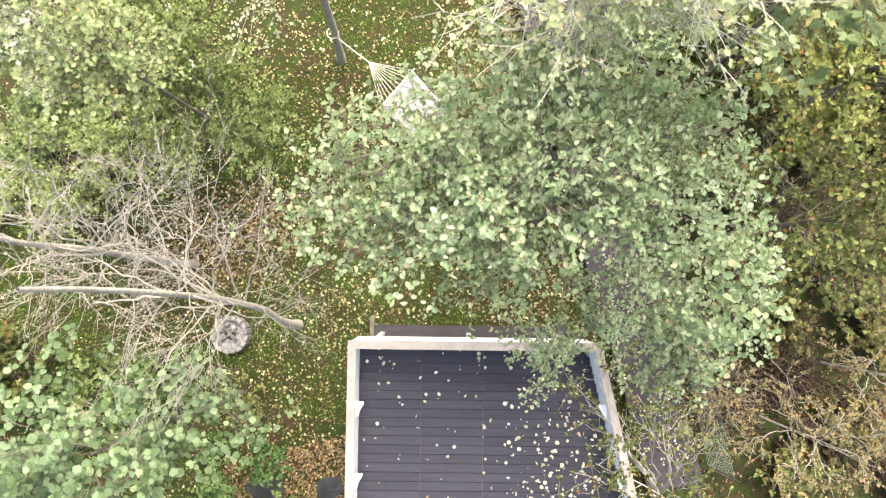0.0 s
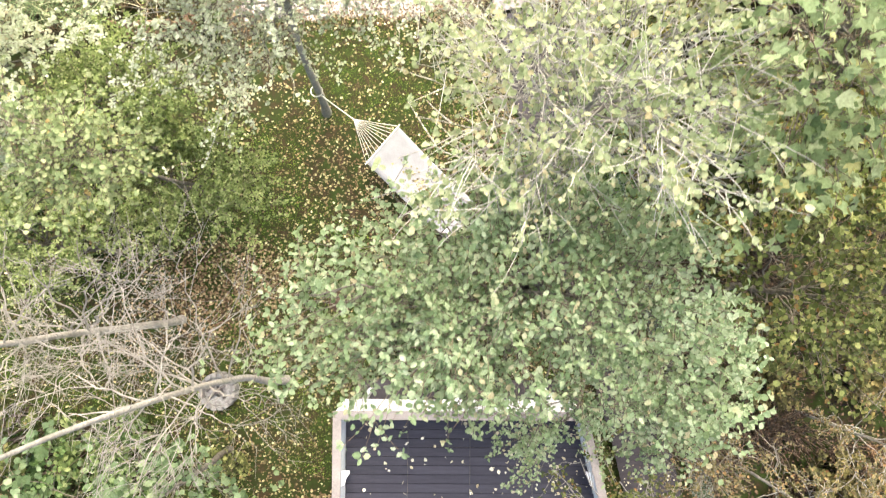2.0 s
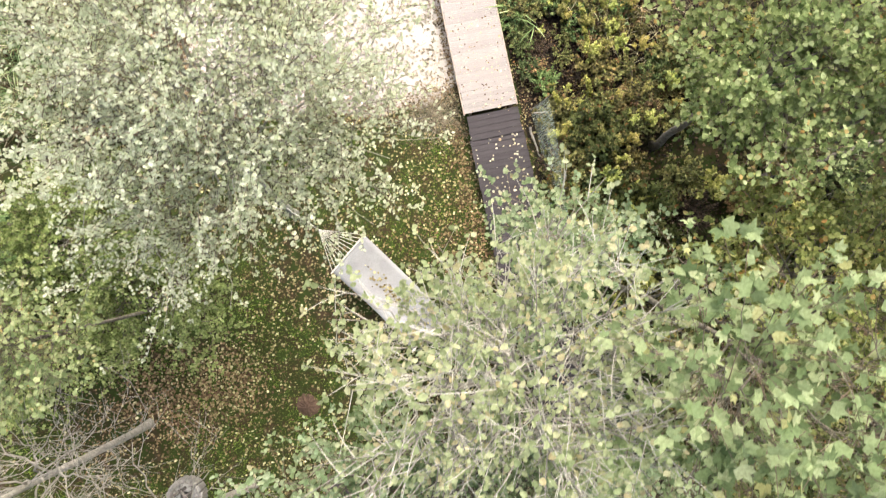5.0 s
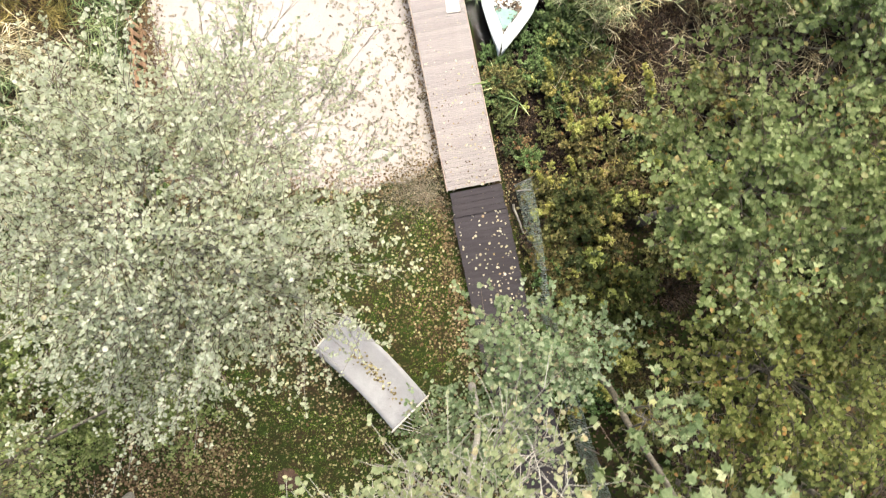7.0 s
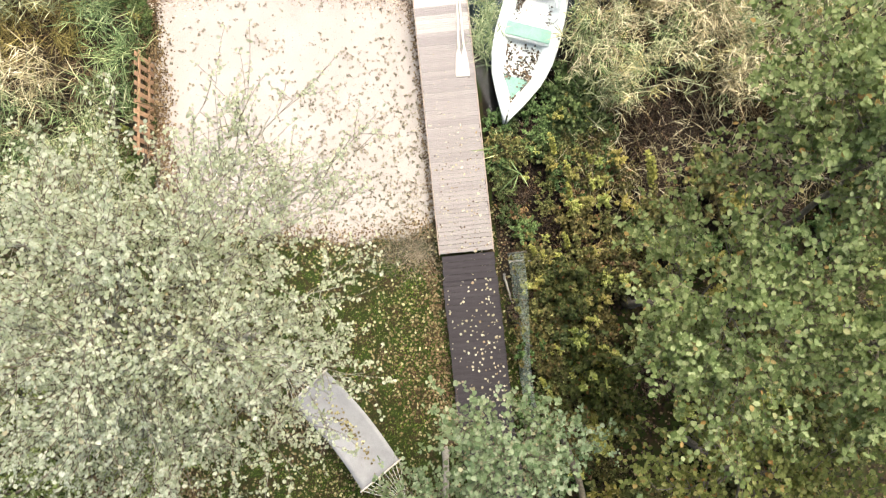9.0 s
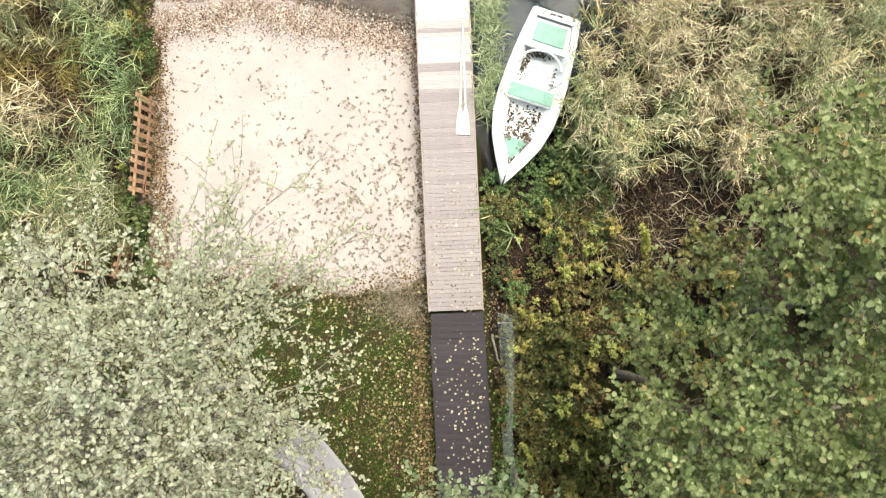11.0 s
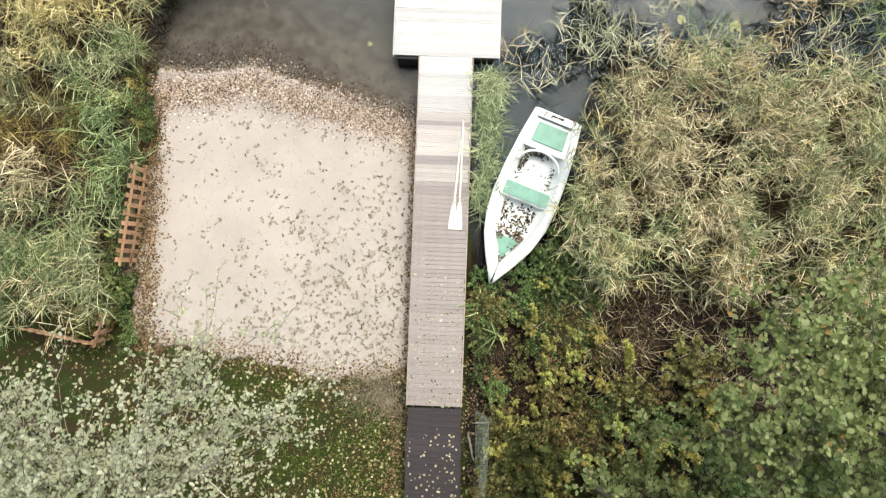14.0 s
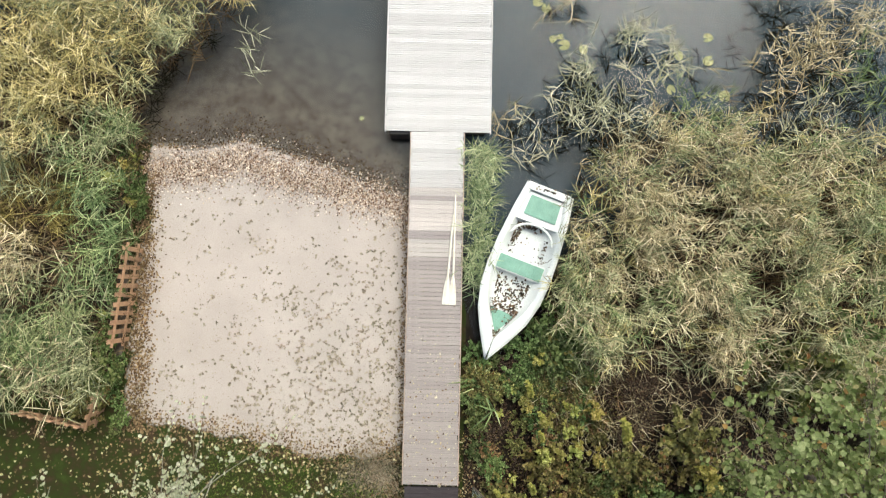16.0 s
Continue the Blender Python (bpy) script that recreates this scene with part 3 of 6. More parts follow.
for side in (-0.5, 0.5):
    ys = np.linspace(-8.05, -21, 6)
    for a, b in zip(ys[:-1], ys[1:]):
        xa, xb = walk_x(a) + side, walk_x(b) + side
        V = [(x + dx, y, z) for (x, y) in ((xa, a), (xb, b)) for dx in (-0.03, 0.03) for z in (0.02, 0.24)]
        raw("bearer", np.array(V), np.array([(0, 1, 3, 2), (4, 6, 7, 5), (0, 4, 5, 1), (2, 3, 7, 6), (1, 5, 7, 3), (0, 2, 6, 4)]), FRAME_WOOD, boardwalk)


# ---- house with a walled roof terrace ----
HOUSE = pose(-5.58, -15.69, 0, 0, 0, -12.1)
ROOF, FLOOR_R, FASCIA = 2.85, 2.15, 1.6
WIDE, DEEP, SPLAY = 4.72, 5.4, 0.237


def east(v):
    return WIDE + SPLAY * v


def slab(bm, poly, z0, z1):
    """A prism on a polygon given anticlockwise."""
    lo = [bm.verts.new((x, y, z0)) for x, y in poly]
    hi = [bm.verts.new((x, y, z1)) for x, y in poly]
    bm.faces.new(lo[::-1])
    bm.faces.new(hi)
    n = len(poly)
    for k in range(n):
        bm.faces.new((lo[k], lo[(k + 1) % n], hi[(k + 1) % n], hi[k]))
    return bm


house = new("summer_house")
house.matrix_basis = HOUSE
tagged(house, "low summer house, white parapet round a slate grey roof deck", "house")
W = 0.10
part("parapet_wall", slab(bmesh.new(), [(0.03, -W - 0.03), (east(0) - 0.03, -W - 0.03), (east(0) - 0.03, -0.03), (0.03, -0.03)], FASCIA, ROOF - 0.03), WHITE_PAINT, house)
wall_of = {}
wall_of[1] = part("parapet_wall", slab(bmesh.new(), [(0.03, -DEEP), (0.03 + W, -DEEP), (0.03 + W, -W - 0.033), (0.03, -W - 0.033)], FASCIA, ROOF - 0.03), WHITE_PAINT, house)
wall_of[-1] = part("parapet_wall", slab(bmesh.new(), [(east(DEEP) - W - 0.03, -DEEP), (east(DEEP) - 0.03, -DEEP), (east(W) - 0.03, -W - 0.033), (east(W) - W - 0.03, -W - 0.033)], FASCIA, ROOF - 0.03), WHITE_PAINT, house)
part("parapet_wall", slab(bmesh.new(), [(0.03, -DEEP - W), (east(DEEP) - 0.03, -DEEP - W), (east(DEEP) - 0.03, -DEEP - 0.003), (0.03, -DEEP - 0.003)], FASCIA, ROOF - 0.03), WHITE_PAINT, house)
C = 0.155
part("coping", slab(bmesh.new(), [(0, -C), (east(0), -C), (east(0), 0), (0, 0)], ROOF - 0.027, ROOF + 0.012), CAP_WOOD, house, "beige wooden coping")
part("coping", slab(bmesh.new(), [(0, -DEEP - W), (C, -DEEP - W), (C, -C - 0.003), (0, -C - 0.003)], ROOF - 0.027, ROOF + 0.012), CAP_WOOD, house, "beige wooden coping")
part("coping", slab(bmesh.new(), [(east(DEEP) - C, -DEEP - W), (east(DEEP), -DEEP - W), (east(C), -C - 0.003), (east(C) - C, -C - 0.003)], ROOF - 0.027, ROOF + 0.012), CAP_WOOD, house, "beige wooden coping")
part("roof_slab", slab(bmesh.new(), [(0.14, -DEEP), (east(DEEP) - 0.14, -DEEP), (east(0) - 0.14, -0.14), (0.14, -0.14)], FASCIA + 0.02, FLOOR_R - 0.032), FRAME_WOOD, house)
part("wall", slab(bmesh.new(), [(0.25, -DEEP), (east(DEEP) - 0.3, -DEEP), (east(1.4) - 0.3, -1.4), (0.25, -1.4)], 0.0, FASCIA + 0.018), FRAME_WOOD, house, "dark timber wall under the overhang")
part("porch_floor", slab(bmesh.new(), [(0.2, -1.396), (4.6, -1.396), (4.6, 0.10), (0.2, 0.10)], 0.03, 0.20), DARK_DECK, house, "dark porch floor")
part("edge_beam", box_bm(0.10, 0.19, -1.2, 0.30, 0.0, 0.24, bevel=0.006), FRAME_WOOD, house)
for px in (0.35, 2.3, 4.3):
    part("porch_post", box_bm(px, px + 0.1, -0.13, -0.05, 0.20, FASCIA, bevel=0.006), WHITE_PAINT, house)


def bracket(u, v, flip):
    bm = bmesh.new()
    for k in (0, 1):
        p = [(0, 0), (0.15, 0), (0.15, -0.05), (0.09, -0.14), (0.05, -0.26), (0, -0.30)]
        z = ROOF - 0.30 + 0.035 * k
        vs = [bm.verts.new((u + flip * x, v + y, z)) for x, y in p]
        if k == 0:
            low = vs
        else:
            bm.faces.new(low if flip < 0 else low[::-1])
            bm.faces.new(vs[::-1] if flip < 0 else vs)
            for i in range(len(p)):
                a, b = i, (i + 1) % len(p)
                q = (low[a], low[b], vs[b], vs[a])
                bm.faces.new(q if flip > 0 else q[::-1])
    part("bracket", bm, WHITE_PAINT, wall_of[flip], "white wooden bracket inside the parapet")


bracket(0.132, -1.18, 1)
bracket(0.132, -2.52, 1)
bracket(east(1.3) - 0.132, -1.18, -1)
bracket(east(2.6) - 0.132, -2.52, -1)


# ---- boat ----
def build_boat():
    """Stern at the origin, bow towards -y."""
    L = 4.12
    boat = new("rowing_boat")
    boat.matrix_basis = Matrix.Translation((2.61, -1.30, 0)) @ Matrix.Rotation(math.atan2(-1.44, 3.86), 4, "Z")
    tagged(boat, "white fibreglass rowing boat with faded green seats, littered with leaves", "boat")
    ts = np.linspace(0, 1, 25)
    half = np.interp(ts, [0, 0.15, 0.35, 0.5, 0.62, 0.75, 0.86, 0.94, 1.0], [0.565, 0.66, 0.735, 0.75, 0.72, 0.58, 0.36, 0.17, 0.02])
    sheer = 0.44 + 0.10 * ts ** 2

    def loft(offset, top, depth, name, material, flip, label=""):
        rows = []
        for k, t in enumerate(ts):
            w = max(half[k] - offset, 0.012)
            y = -t * L
            if offset:
                y = -(offset * 0.8 + t * (L - offset * 3.0))
            zt = sheer[k] + top
            zb = zt - depth * (1 - 0.25 * t ** 3)
            row = []
            for s in np.linspace(-1, 1, 13):
                a = abs(s)
                x = w * (a ** 0.75 if a > 0 else 0) * (1 if s > 0 else -1)
                z = zb + (zt - zb) * max(0.0, (a - 0.45) / 0.55) ** 1.6
                row.append((x, y, z))
            rows.append(row)
        n = 13
        V = np.array(rows).reshape(-1, 3)
        i, j = np.meshgrid(np.arange(24), np.arange(n - 1), indexing="ij")
        F = np.stack([i * n + j, i * n + j + 1, (i + 1) * n + j + 1, (i + 1) * n + j], -1).reshape(-1, 4)
        if flip:
            F = F[:, ::-1]
        return raw(name, V, F, material, boat, label, True), V.reshape(25, n, 3)
    hull, A = loft(0.0, 0.0, 0.58, "hull", HULL_WHITE, False)
    liner, B = loft(0.15, -0.02, 0.34, "liner", HULL_WHITE, True, "white inner liner")
    pile = Pile()
    for side in (0, 12):
        a, b = A[:, side], B[:, side]
        m = (a * 0.35 + b * 0.65) + np.array([0, 0, 0.035])
        o = a + np.array([0, 0, 0.03])
        V = np.concatenate([a, o, m, b])
        k = np.arange(24)
        F = np.concatenate([np.stack([k + 25 * r, k + 1 + 25 * r, k + 1 + 25 * (r + 1), k + 25 * (r + 1)], 1) for r in range(3)])
        pile.add(V, F if side else F[:, ::-1])
    pile.make("gunwale", HULL_WHITE, boat, "broad rounded white gunwale")
    bm = bmesh.new()
    bmesh.ops.contextual_create(bm, geom=[bm.verts.new(p) for p in A[0]])
    bmesh.ops.contextual_create(bm, geom=[bm.verts.new(p) for p in B[0]])
    part("transom", bm, HULL_WHITE, boat)
    part("stern_deck", box_bm(-0.53, 0.53, -0.16, 0.02, 0.40, 0.465, bevel=0.015), HULL_WHITE, boat)

    def panel(name, pts, z0, z1, material, label, under=None):
        bm = slab(bmesh.new(), pts, z0, z1)
        bmesh.ops.bevel(bm, geom=[e for e in bm.edges], offset=0.012, segments=2, affect="EDGES")
        return part(name, bm, material, under or boat, label)
    base_ = panel("stern_bench", [(-0.52, -0.86), (0.54, -0.86), (0.50, -0.17), (-0.48, -0.17)], 0.26, 0.375, HULL_WHITE, "white moulded stern bench")
    panel("seat", [(-0.38, -0.72), (0.39, -0.72), (0.36, -0.25), (-0.36, -0.25)], 0.379, 0.40, SEAT_GREEN, "faded green stern seat", base_)
    base_ = panel("thwart", [(-0.57, -2.10), (0.57, -2.10), (0.57, -1.72), (-0.57, -1.72)], 0.25, 0.345, HULL_WHITE, "white moulded centre thwart")
    panel("seat", [(-0.53, -2.07), (0.53, -2.07), (0.53, -1.75), (-0.53, -1.75)], 0.349, 0.37, SEAT_GREEN, "faded green centre seat", base_)
    base_ = panel("bow_deck", [(-0.02, -3.86), (0.02, -3.86), (0.26, -3.45), (0.46, -3.02), (0.50, -2.90), (-0.50, -2.90), (-0.46, -3.02), (-0.26, -3.45)], 0.20, 0.30, HULL_WHITE, "white moulded bow bench")
    panel("seat", [(0.0, -3.50), (0.30, -2.98), (-0.30, -2.98)], 0.304, 0.325, SEAT_GREEN, "faded green bow seat", base_)
    # cockpit rim behind the stern seat
    a = np.linspace(0.15, np.pi - 0.15, 15)
    v, f = tube(np.stack([0.50 * np.cos(a), -1.28 + 0.40 * np.sin(a), np.full(15, 0.38)], 1), 0.03, 6)
    raw("cockpit_rim", v, f, HULL_WHITE, boat, "", True)
    for dx in (-0.14, 0.02):
        part("motor_pad", box_bm(dx, dx + 0.13, -0.07, -0.03, 0.463, 0.475), BLACK_BOX, boat, "black transom pad")
    for sx in (-0.70, 0.70):
        v, f = tube([(sx, -1.95, 0.47), (sx, -1.95, 0.54)], 0.02, 8)
        raw("rowlock", v, f, STEEL, boat, "steel rowlock")
    rng = np.random.default_rng(3)
    M = boat.matrix_basis
    xs, ys, zs, = [], [], []
    for cx, cy, sx, sy, n, z in ((-0.36, -1.15, 0.05, 0.22, 120, 0.17), (-0.12, -0.93, 0.16, 0.04, 80, 0.18), (0.37, -1.35, 0.04, 0.18, 26, 0.17), (0.0, -1.35, 0.25, 0.2, 14, 0.15),
                                 (0.02, -2.58, 0.28, 0.20, 230, 0.17), (-0.36, -2.4, 0.05, 0.25, 45, 0.17), (0.33, -2.5, 0.06, 0.2, 40, 0.17), (0.0, -2.35, 0.25, 0.1, 22, 0.16),
                                 (0.24, -3.12, 0.08, 0.14, 110, 0.432), (0.02, -3.50, 0.10, 0.07, 70, 0.432), (-0.26, -2.98, 0.06, 0.10, 50, 0.432), (0.1, -2.86, 0.22, 0.05, 90, 0.30), (0.0, -0.07, 0.2, 0.03, 16, 0.475)):
        x, y = rng.normal(cx, sx, n), rng.normal(cy, sy, n)
        keep = np.abs(x) < np.interp(-y / L, [0, 0.5, 0.75, 1], [0.45, 0.50, 0.40, 0.0])
        for px, py in zip(x[keep], y[keep]):
            if -0.87 < py < -0.17 or -2.12 < py < -1.70:
                continue
            q = M @ Vector((px, py, z if py > -2.88 else 0.31))
            xs.append(q.x), ys.append(q.y), zs.append(q.z + 0.012)
    ob = litter("boat_leaves", rng, np.array(xs), np.array(ys), np.array(zs), (0.025, 0.066), LITTER_BOAT, tilt=0.5)
    tagged(ob, "dark wet fallen leaves lying in the boat", "leaves", kind="stuff")
    return boat


build_boat()


def build_oar(grip, blade, name="oar"):
    g, e = Vector(grip), Vector(blade)
    oar = new(name)
    d = (e - g)
    oar.matrix_basis = Matrix.Translation(g) @ d.to_track_quat("Y", "Z").to_matrix().to_4x4()
    n = d.length
    tagged(oar, "pale wooden oar lying on the jetty planks", "oar", group="pair of oars")
    v, f = tube([(0, 0, 0), (0, 0.14, 0), (0, 0.16, 0), (0, n - 0.62, 0), (0, n - 0.35, 0)], [0.016, 0.017, 0.024, 0.024, 0.018], 8)
    raw("shaft", v, f, OAR_WOOD, oar, "", True)
    bm = bmesh.new()
    low, top = [], []
    for y, w in ((n - 0.62, 0.028), (n - 0.52, 0.05), (n - 0.38, 0.066), (n - 0.2, 0.075), (n - 0.02, 0.078), (n, 0.072)):
        low.append((bm.verts.new((-w, y, -0.018)), bm.verts.new((w, y, -0.018))))
        top.append((bm.verts.new((-w, y, 0.0)), bm.verts.new((0, y, 0.010)), bm.verts.new((w, y, 0.0))))
    for k in range(5):
        bm.faces.new((top[k][0], top[k][1], top[k + 1][1], top[k + 1][0]))
        bm.faces.new((top[k][1], top[k][2], top[k + 1][2], top[k + 1][1]))
        bm.faces.new((low[k][0], low[k + 1][0], low[k + 1][1], low[k][1]))
        bm.faces.new((low[k][0], top[k][0], top[k + 1][0], low[k + 1][0]))
        bm.faces.new((low[k][1], low[k + 1][1], top[k + 1][2], top[k][2]))
    bm.faces.new((low[5][0], top[5][0], top[5][1], top[5][2], low[5][1]))
    bmesh.ops.recalc_face_normals(bm, faces=bm.faces)
    part("blade", bm, OAR_WOOD, oar)


build_oar((0.44, -1.46, JETTY_Z + 0.028), (0.415, -3.97, JETTY_Z + 0.022))
build_oar((0.40, -1.92, JETTY_Z + 0.028), (0.255, -3.96, JETTY_Z + 0.022))


# ---- picket fences ----
def picket_fence(a, b, count, high, label, skew=0.0, seed=0):
    rng = np.random.default_rng(seed)
    a, b = Vector((*a, 0)), Vector((*b, 0))
    d = b - a
    fence = new("picket_fence")
    fence.matrix_basis = Matrix.Translation(a) @ Matrix.Rotation(math.atan2(d.y, d.x), 4, "Z") @ Matrix.Rotation(radians(skew), 4, "X")
    tagged(fence, label, "fence")
    n = d.length
    for z in (high * 0.22, high * 0.74):
        part("rail", box_bm(-0.04, n + 0.04, -0.028, 0.0, z, z + 0.09, bevel=0.004), ORANGE_WOOD, fence)
    me = board_mesh("picket", high, 0.10, 0.022, ORANGE_WOOD)
    for k in range(count):
        ob = new("picket", me)
        ob.parent = fence
        ob.matrix_basis = pose(n * (k + 0.5) / count, 0.004, high / 2 + rng.normal(0, 0.012), 0, 0, 0) @ pose(0, 0, 0, -90, 0, 0) @ pose(0, 0, 0, 0, 0, 90 + rng.normal(0, 1.5))
    return fence


picket_fence((-7.08, -5.02), (-6.84, -2.76), 11, 0.92, "low orange-brown picket fence beside the sand")
picket_fence((-7.62, -6.85), (-7.42, -6.05), 4, 0.75, "short length of orange-brown picket fence under reeds", seed=2)
picket_fence((-7.68, -6.92), (-9.3, -6.62), 8, 0.75, "leaning orange-brown picket fence half hidden by reeds", skew=8, seed=3)


# ---- hammock ----
def build_hammock():
    ham = new("hammock")
    tagged(ham, "white cotton hammock with wooden spreader bars, leaves lying in it", "hammock")
    a0, a1 = np.array((-4.21, -10.88, 0.88)), np.array((-3.36, -10.23, 0.90))
    b0, b1 = np.array((-2.83, -12.93, 0.86)), np.array((-1.96, -12.35, 0.88))
    tip_a, tip_b = np.array((-4.28, -9.93, 1.12)), np.array((-1.86, -13.20, 1.12))
    tree_a, tree_b = np.array((-4.93, -9.24, 1.35)), np.array((-1.42, -13.86, 1.4))
    n, m = 22, 11
    V = []
    for i in range(n):
        t = i / (n - 1)
        for j in range(m):
            s = j / (m - 1)
            p = (a0 * (1 - s) + a1 * s) * (1 - t) + (b0 * (1 - s) + b1 * s) * t
            p = p + np.array((0, 0, -0.30 * math.sin(math.pi * t) - 0.10 * math.sin(math.pi * s) * math.sin(math.pi * t) ** 0.5 + 0.006 * math.sin(9 * t + 5 * s)))
            V.append(p)
    i, j = np.meshgrid(np.arange(n - 1), np.arange(m - 1), indexing="ij")
    F = np.stack([i * m + j, (i + 1) * m + j, (i + 1) * m + j + 1, i * m + j + 1], -1).reshape(-1, 4)
    cloth = raw("bed_cloth", V, F, CANVAS, ham, "", True)
    so = cloth.modifiers.new("thick", "SOLIDIFY")
    so.thickness = 0.008
    for p, q in ((a0, a1), (b0, b1)):
        d = (q - p) / np.linalg.norm(q - p)
        v, f = tube([p - d * 0.05, p, q, q + d * 0.05], 0.018, 8)
        raw("spreader_bar", v, f, OAR_WOOD, ham, "wooden spreader bar", True)
    for p, q, tip, tree in ((a0, a1, tip_a, tree_a), (b0, b1, tip_b, tree_b)):
        for k in range(11):
            e = p + (q - p) * k / 10
            mid = (e + tip) / 2 - np.array((0, 0, 0.02))
            v, f = tube([e, mid, tip], 0.0065, 5)
            raw("cord", v, f, ROPE, ham)
        v, f = tube([tip, (tip + tree) / 2 - np.array((0, 0, 0.03)), tree], 0.013, 6)
        raw("rope", v, f, ROPE, ham)
        a = np.linspace(0, 2 * np.pi, 13)
        v, f = tube(np.stack([tree[0] + 0.02 + 0.125 * np.cos(a), tree[1] + 0.125 * np.sin(a), np.full(13, tree[2])], 1), 0.014, 6)
        raw("tree_loop", v, f, ROPE, ham)
    rng = np.random.default_rng(8)
    t, s = rng.normal(0.55, 0.16, 110), rng.normal(0.5, 0.07, 110)
    t = np.clip(t, 0.1, 0.95)
    p = (a0 * (1 - s)[:, None] + a1 * s[:, None]) * (1 - t)[:, None] + (b0 * (1 - s)[:, None] + b1 * s[:, None]) * t[:, None]
    z = p[:, 2] - 0.30 * np.sin(np.pi * t) - 0.10 * np.sin(np.pi * s) * np.sin(np.pi * t) ** 0.5 + 0.014
    ob = litter("hammock_leaves", rng, p[:, 0], p[:, 1], z, (0.04, 0.075), LITTER, tilt=0.4)
    tagged(ob, "yellow and tan fallen leaves lying in the hammock", "leaves", kind="stuff")


build_hammock()


# ---- fire pit ----
def build_fire_pit(x, y):
    pit = empty("fire_pit", (x, y, 0), label="round stone-ringed fire pit full of pale ash", category="fire pit")
    rng = np.random.default_rng(4)
    n = 16
    bm0 = box_bm(-0.066, 0.066, -0.05, 0.05, 0, 0.32, bevel=0.018)
    me = bpy.data.meshes.new("kerb_stone")
    bm0.to_mesh(me)
    bm0.free()
    me.materials.append(STONE)
    for k in range(n):
        a = 2 * math.pi * k / n
        ob = new("stone", me)
        ob.parent = pit
        ob.matrix_basis = pose(0.375 * math.cos(a), 0.375 * math.sin(a), rng.uniform(-0.03, 0), 0, 0, math.degrees(a) + 90 + rng.normal(0, 3))
    V, F = [(0, 0, 0.20)], []
    for r, zz in ((0.12, 0.21), (0.24, 0.19), (0.335, 0.15)):
        for k in range(20):
            a = 2 * math.pi * k / 20
            V.append((r * math.cos(a), r * math.sin(a), zz + rng.uniform(-0.03, 0.03)))
    Q = [(1 + r * 20 + k, 1 + r * 20 + (k + 1) % 20, 1 + (r + 1) * 20 + (k + 1) % 20, 1 + (r + 1) * 20 + k) for r in range(2) for k in range(20)]
    Q += [(0, 1 + 2 * k, 1 + (2 * k + 1) % 20, 1 + (2 * k + 2) % 20) for k in range(10)]
    raw("ash", V, np.array(Q)[:, ::-1], ASH, pit, "pale grey ash", True)
    for a, b in (((-0.22, -0.1, 0.24), (0.2, 0.12, 0.27)), ((-0.1, 0.2, 0.25), (0.16, -0.18, 0.30)), ((-0.25, 0.08, 0.23), (0.05, 0.22, 0.25))):
        v, f = tube([a, b], [0.04, 0.034], 7)
        raw("log", v, f, CHAR, pit, "charred log")


build_fire_pit(-8.64, -15.2)


# ---- bare soil mound on the lawn ----
def build_mound(x, y, r):
    rng = np.random.default_rng(8)
    bm = bmesh.new()
    bmesh.ops.create_circle(bm, cap_ends=False, segments=28, radius=r)
    rim = bm.verts[:]
    for v in rim:
        v.co *= rng.uniform(0.88, 1.1)
    rings = [rim]
    for k, (q, h) in enumerate(((0.75, 0.045), (0.45, 0.075), (0.18, 0.09))):
        ring = [bm.verts.new((v.co.x * q, v.co.y * q, h + rng.normal(0, 0.008))) for v in rim]
        for i in range(28):
            j = (i + 1) % 28
            bm.faces.new((rings[-1][i], rings[-1][j], ring[j], ring[i]))
        rings.append(ring)
    bm.faces.new(rings[-1])
    ob = part("soil_mound", bm, SOIL)
    ob.matrix_basis = pose(x, y, float(ground_z(np.array(x), np.array(y))) + 0.002)
    tagged(ob, "low round mound of bare brown soil on the lawn", "mound")


SOIL = rough_mat("bare_brown_soil", (0.055, 0.034, 0.024), (0.115, 0.074, 0.053), 9, 0.95, 0.5, shine=0.1)
build_mound(-5.55, -13.78, 0.28)


# ---- net fence along the boardwalk ----
def build_net():
    net = empty("net_fence", (0, 0, 0), label="sagging green plastic net fence along the boardwalk", category="fence")
    ys = np.arange(-8.1, -20.4, -0.055)
    rng = np.random.default_rng(6)

    def px(y):
        return walk_x(y) + 0.93 + 0.03 * math.sin(y * 1.9)

    def lean(y, z):
        return 0.24 * z + 0.06 * z * math.sin(y * 0.8 + 1)
    pile = Pile()
    for y in ys:
        x = px(y)
        w = 0.0024
        V = [(x + lean(y, z), y + s, z) for z in (0.05, 0.5, 0.95) for s in (-w, w)]
        pile.add(np.array(V), [(0, 1, 3, 2), (2, 3, 5, 4)])
    for z in np.arange(0.05, 0.96, 0.055):
        w = 0.0024
        yy = ys[::6]
        V = [(px(y) + lean(y, z) + s, y, z + 0.012 * math.sin(y * 5)) for y in yy for s in (-w, w)]
        k = np.arange(len(yy) - 1)[:, None] * 2
        pile.add(np.array(V), k + np.array([[0, 1, 3, 2]]))
    pile.make("mesh_net", NET, net)
    for y in np.arange(-8.1, -20.5, -2.05):
        v, f = tube([(px(y) + 0.02, y, -0.1), (px(y) + 0.02 + lean(y, 1.05), y, 1.05)], 0.018, 7)
        raw("post", v, f, FRAME_WOOD, net)


build_net()


# ---- trees ----
def bezier(a, b, c, n):
    t = np.linspace(0, 1, n)[:, None]
    return a * (1 - t) ** 2 + 2 * b * t * (1 - t) + c * t ** 2


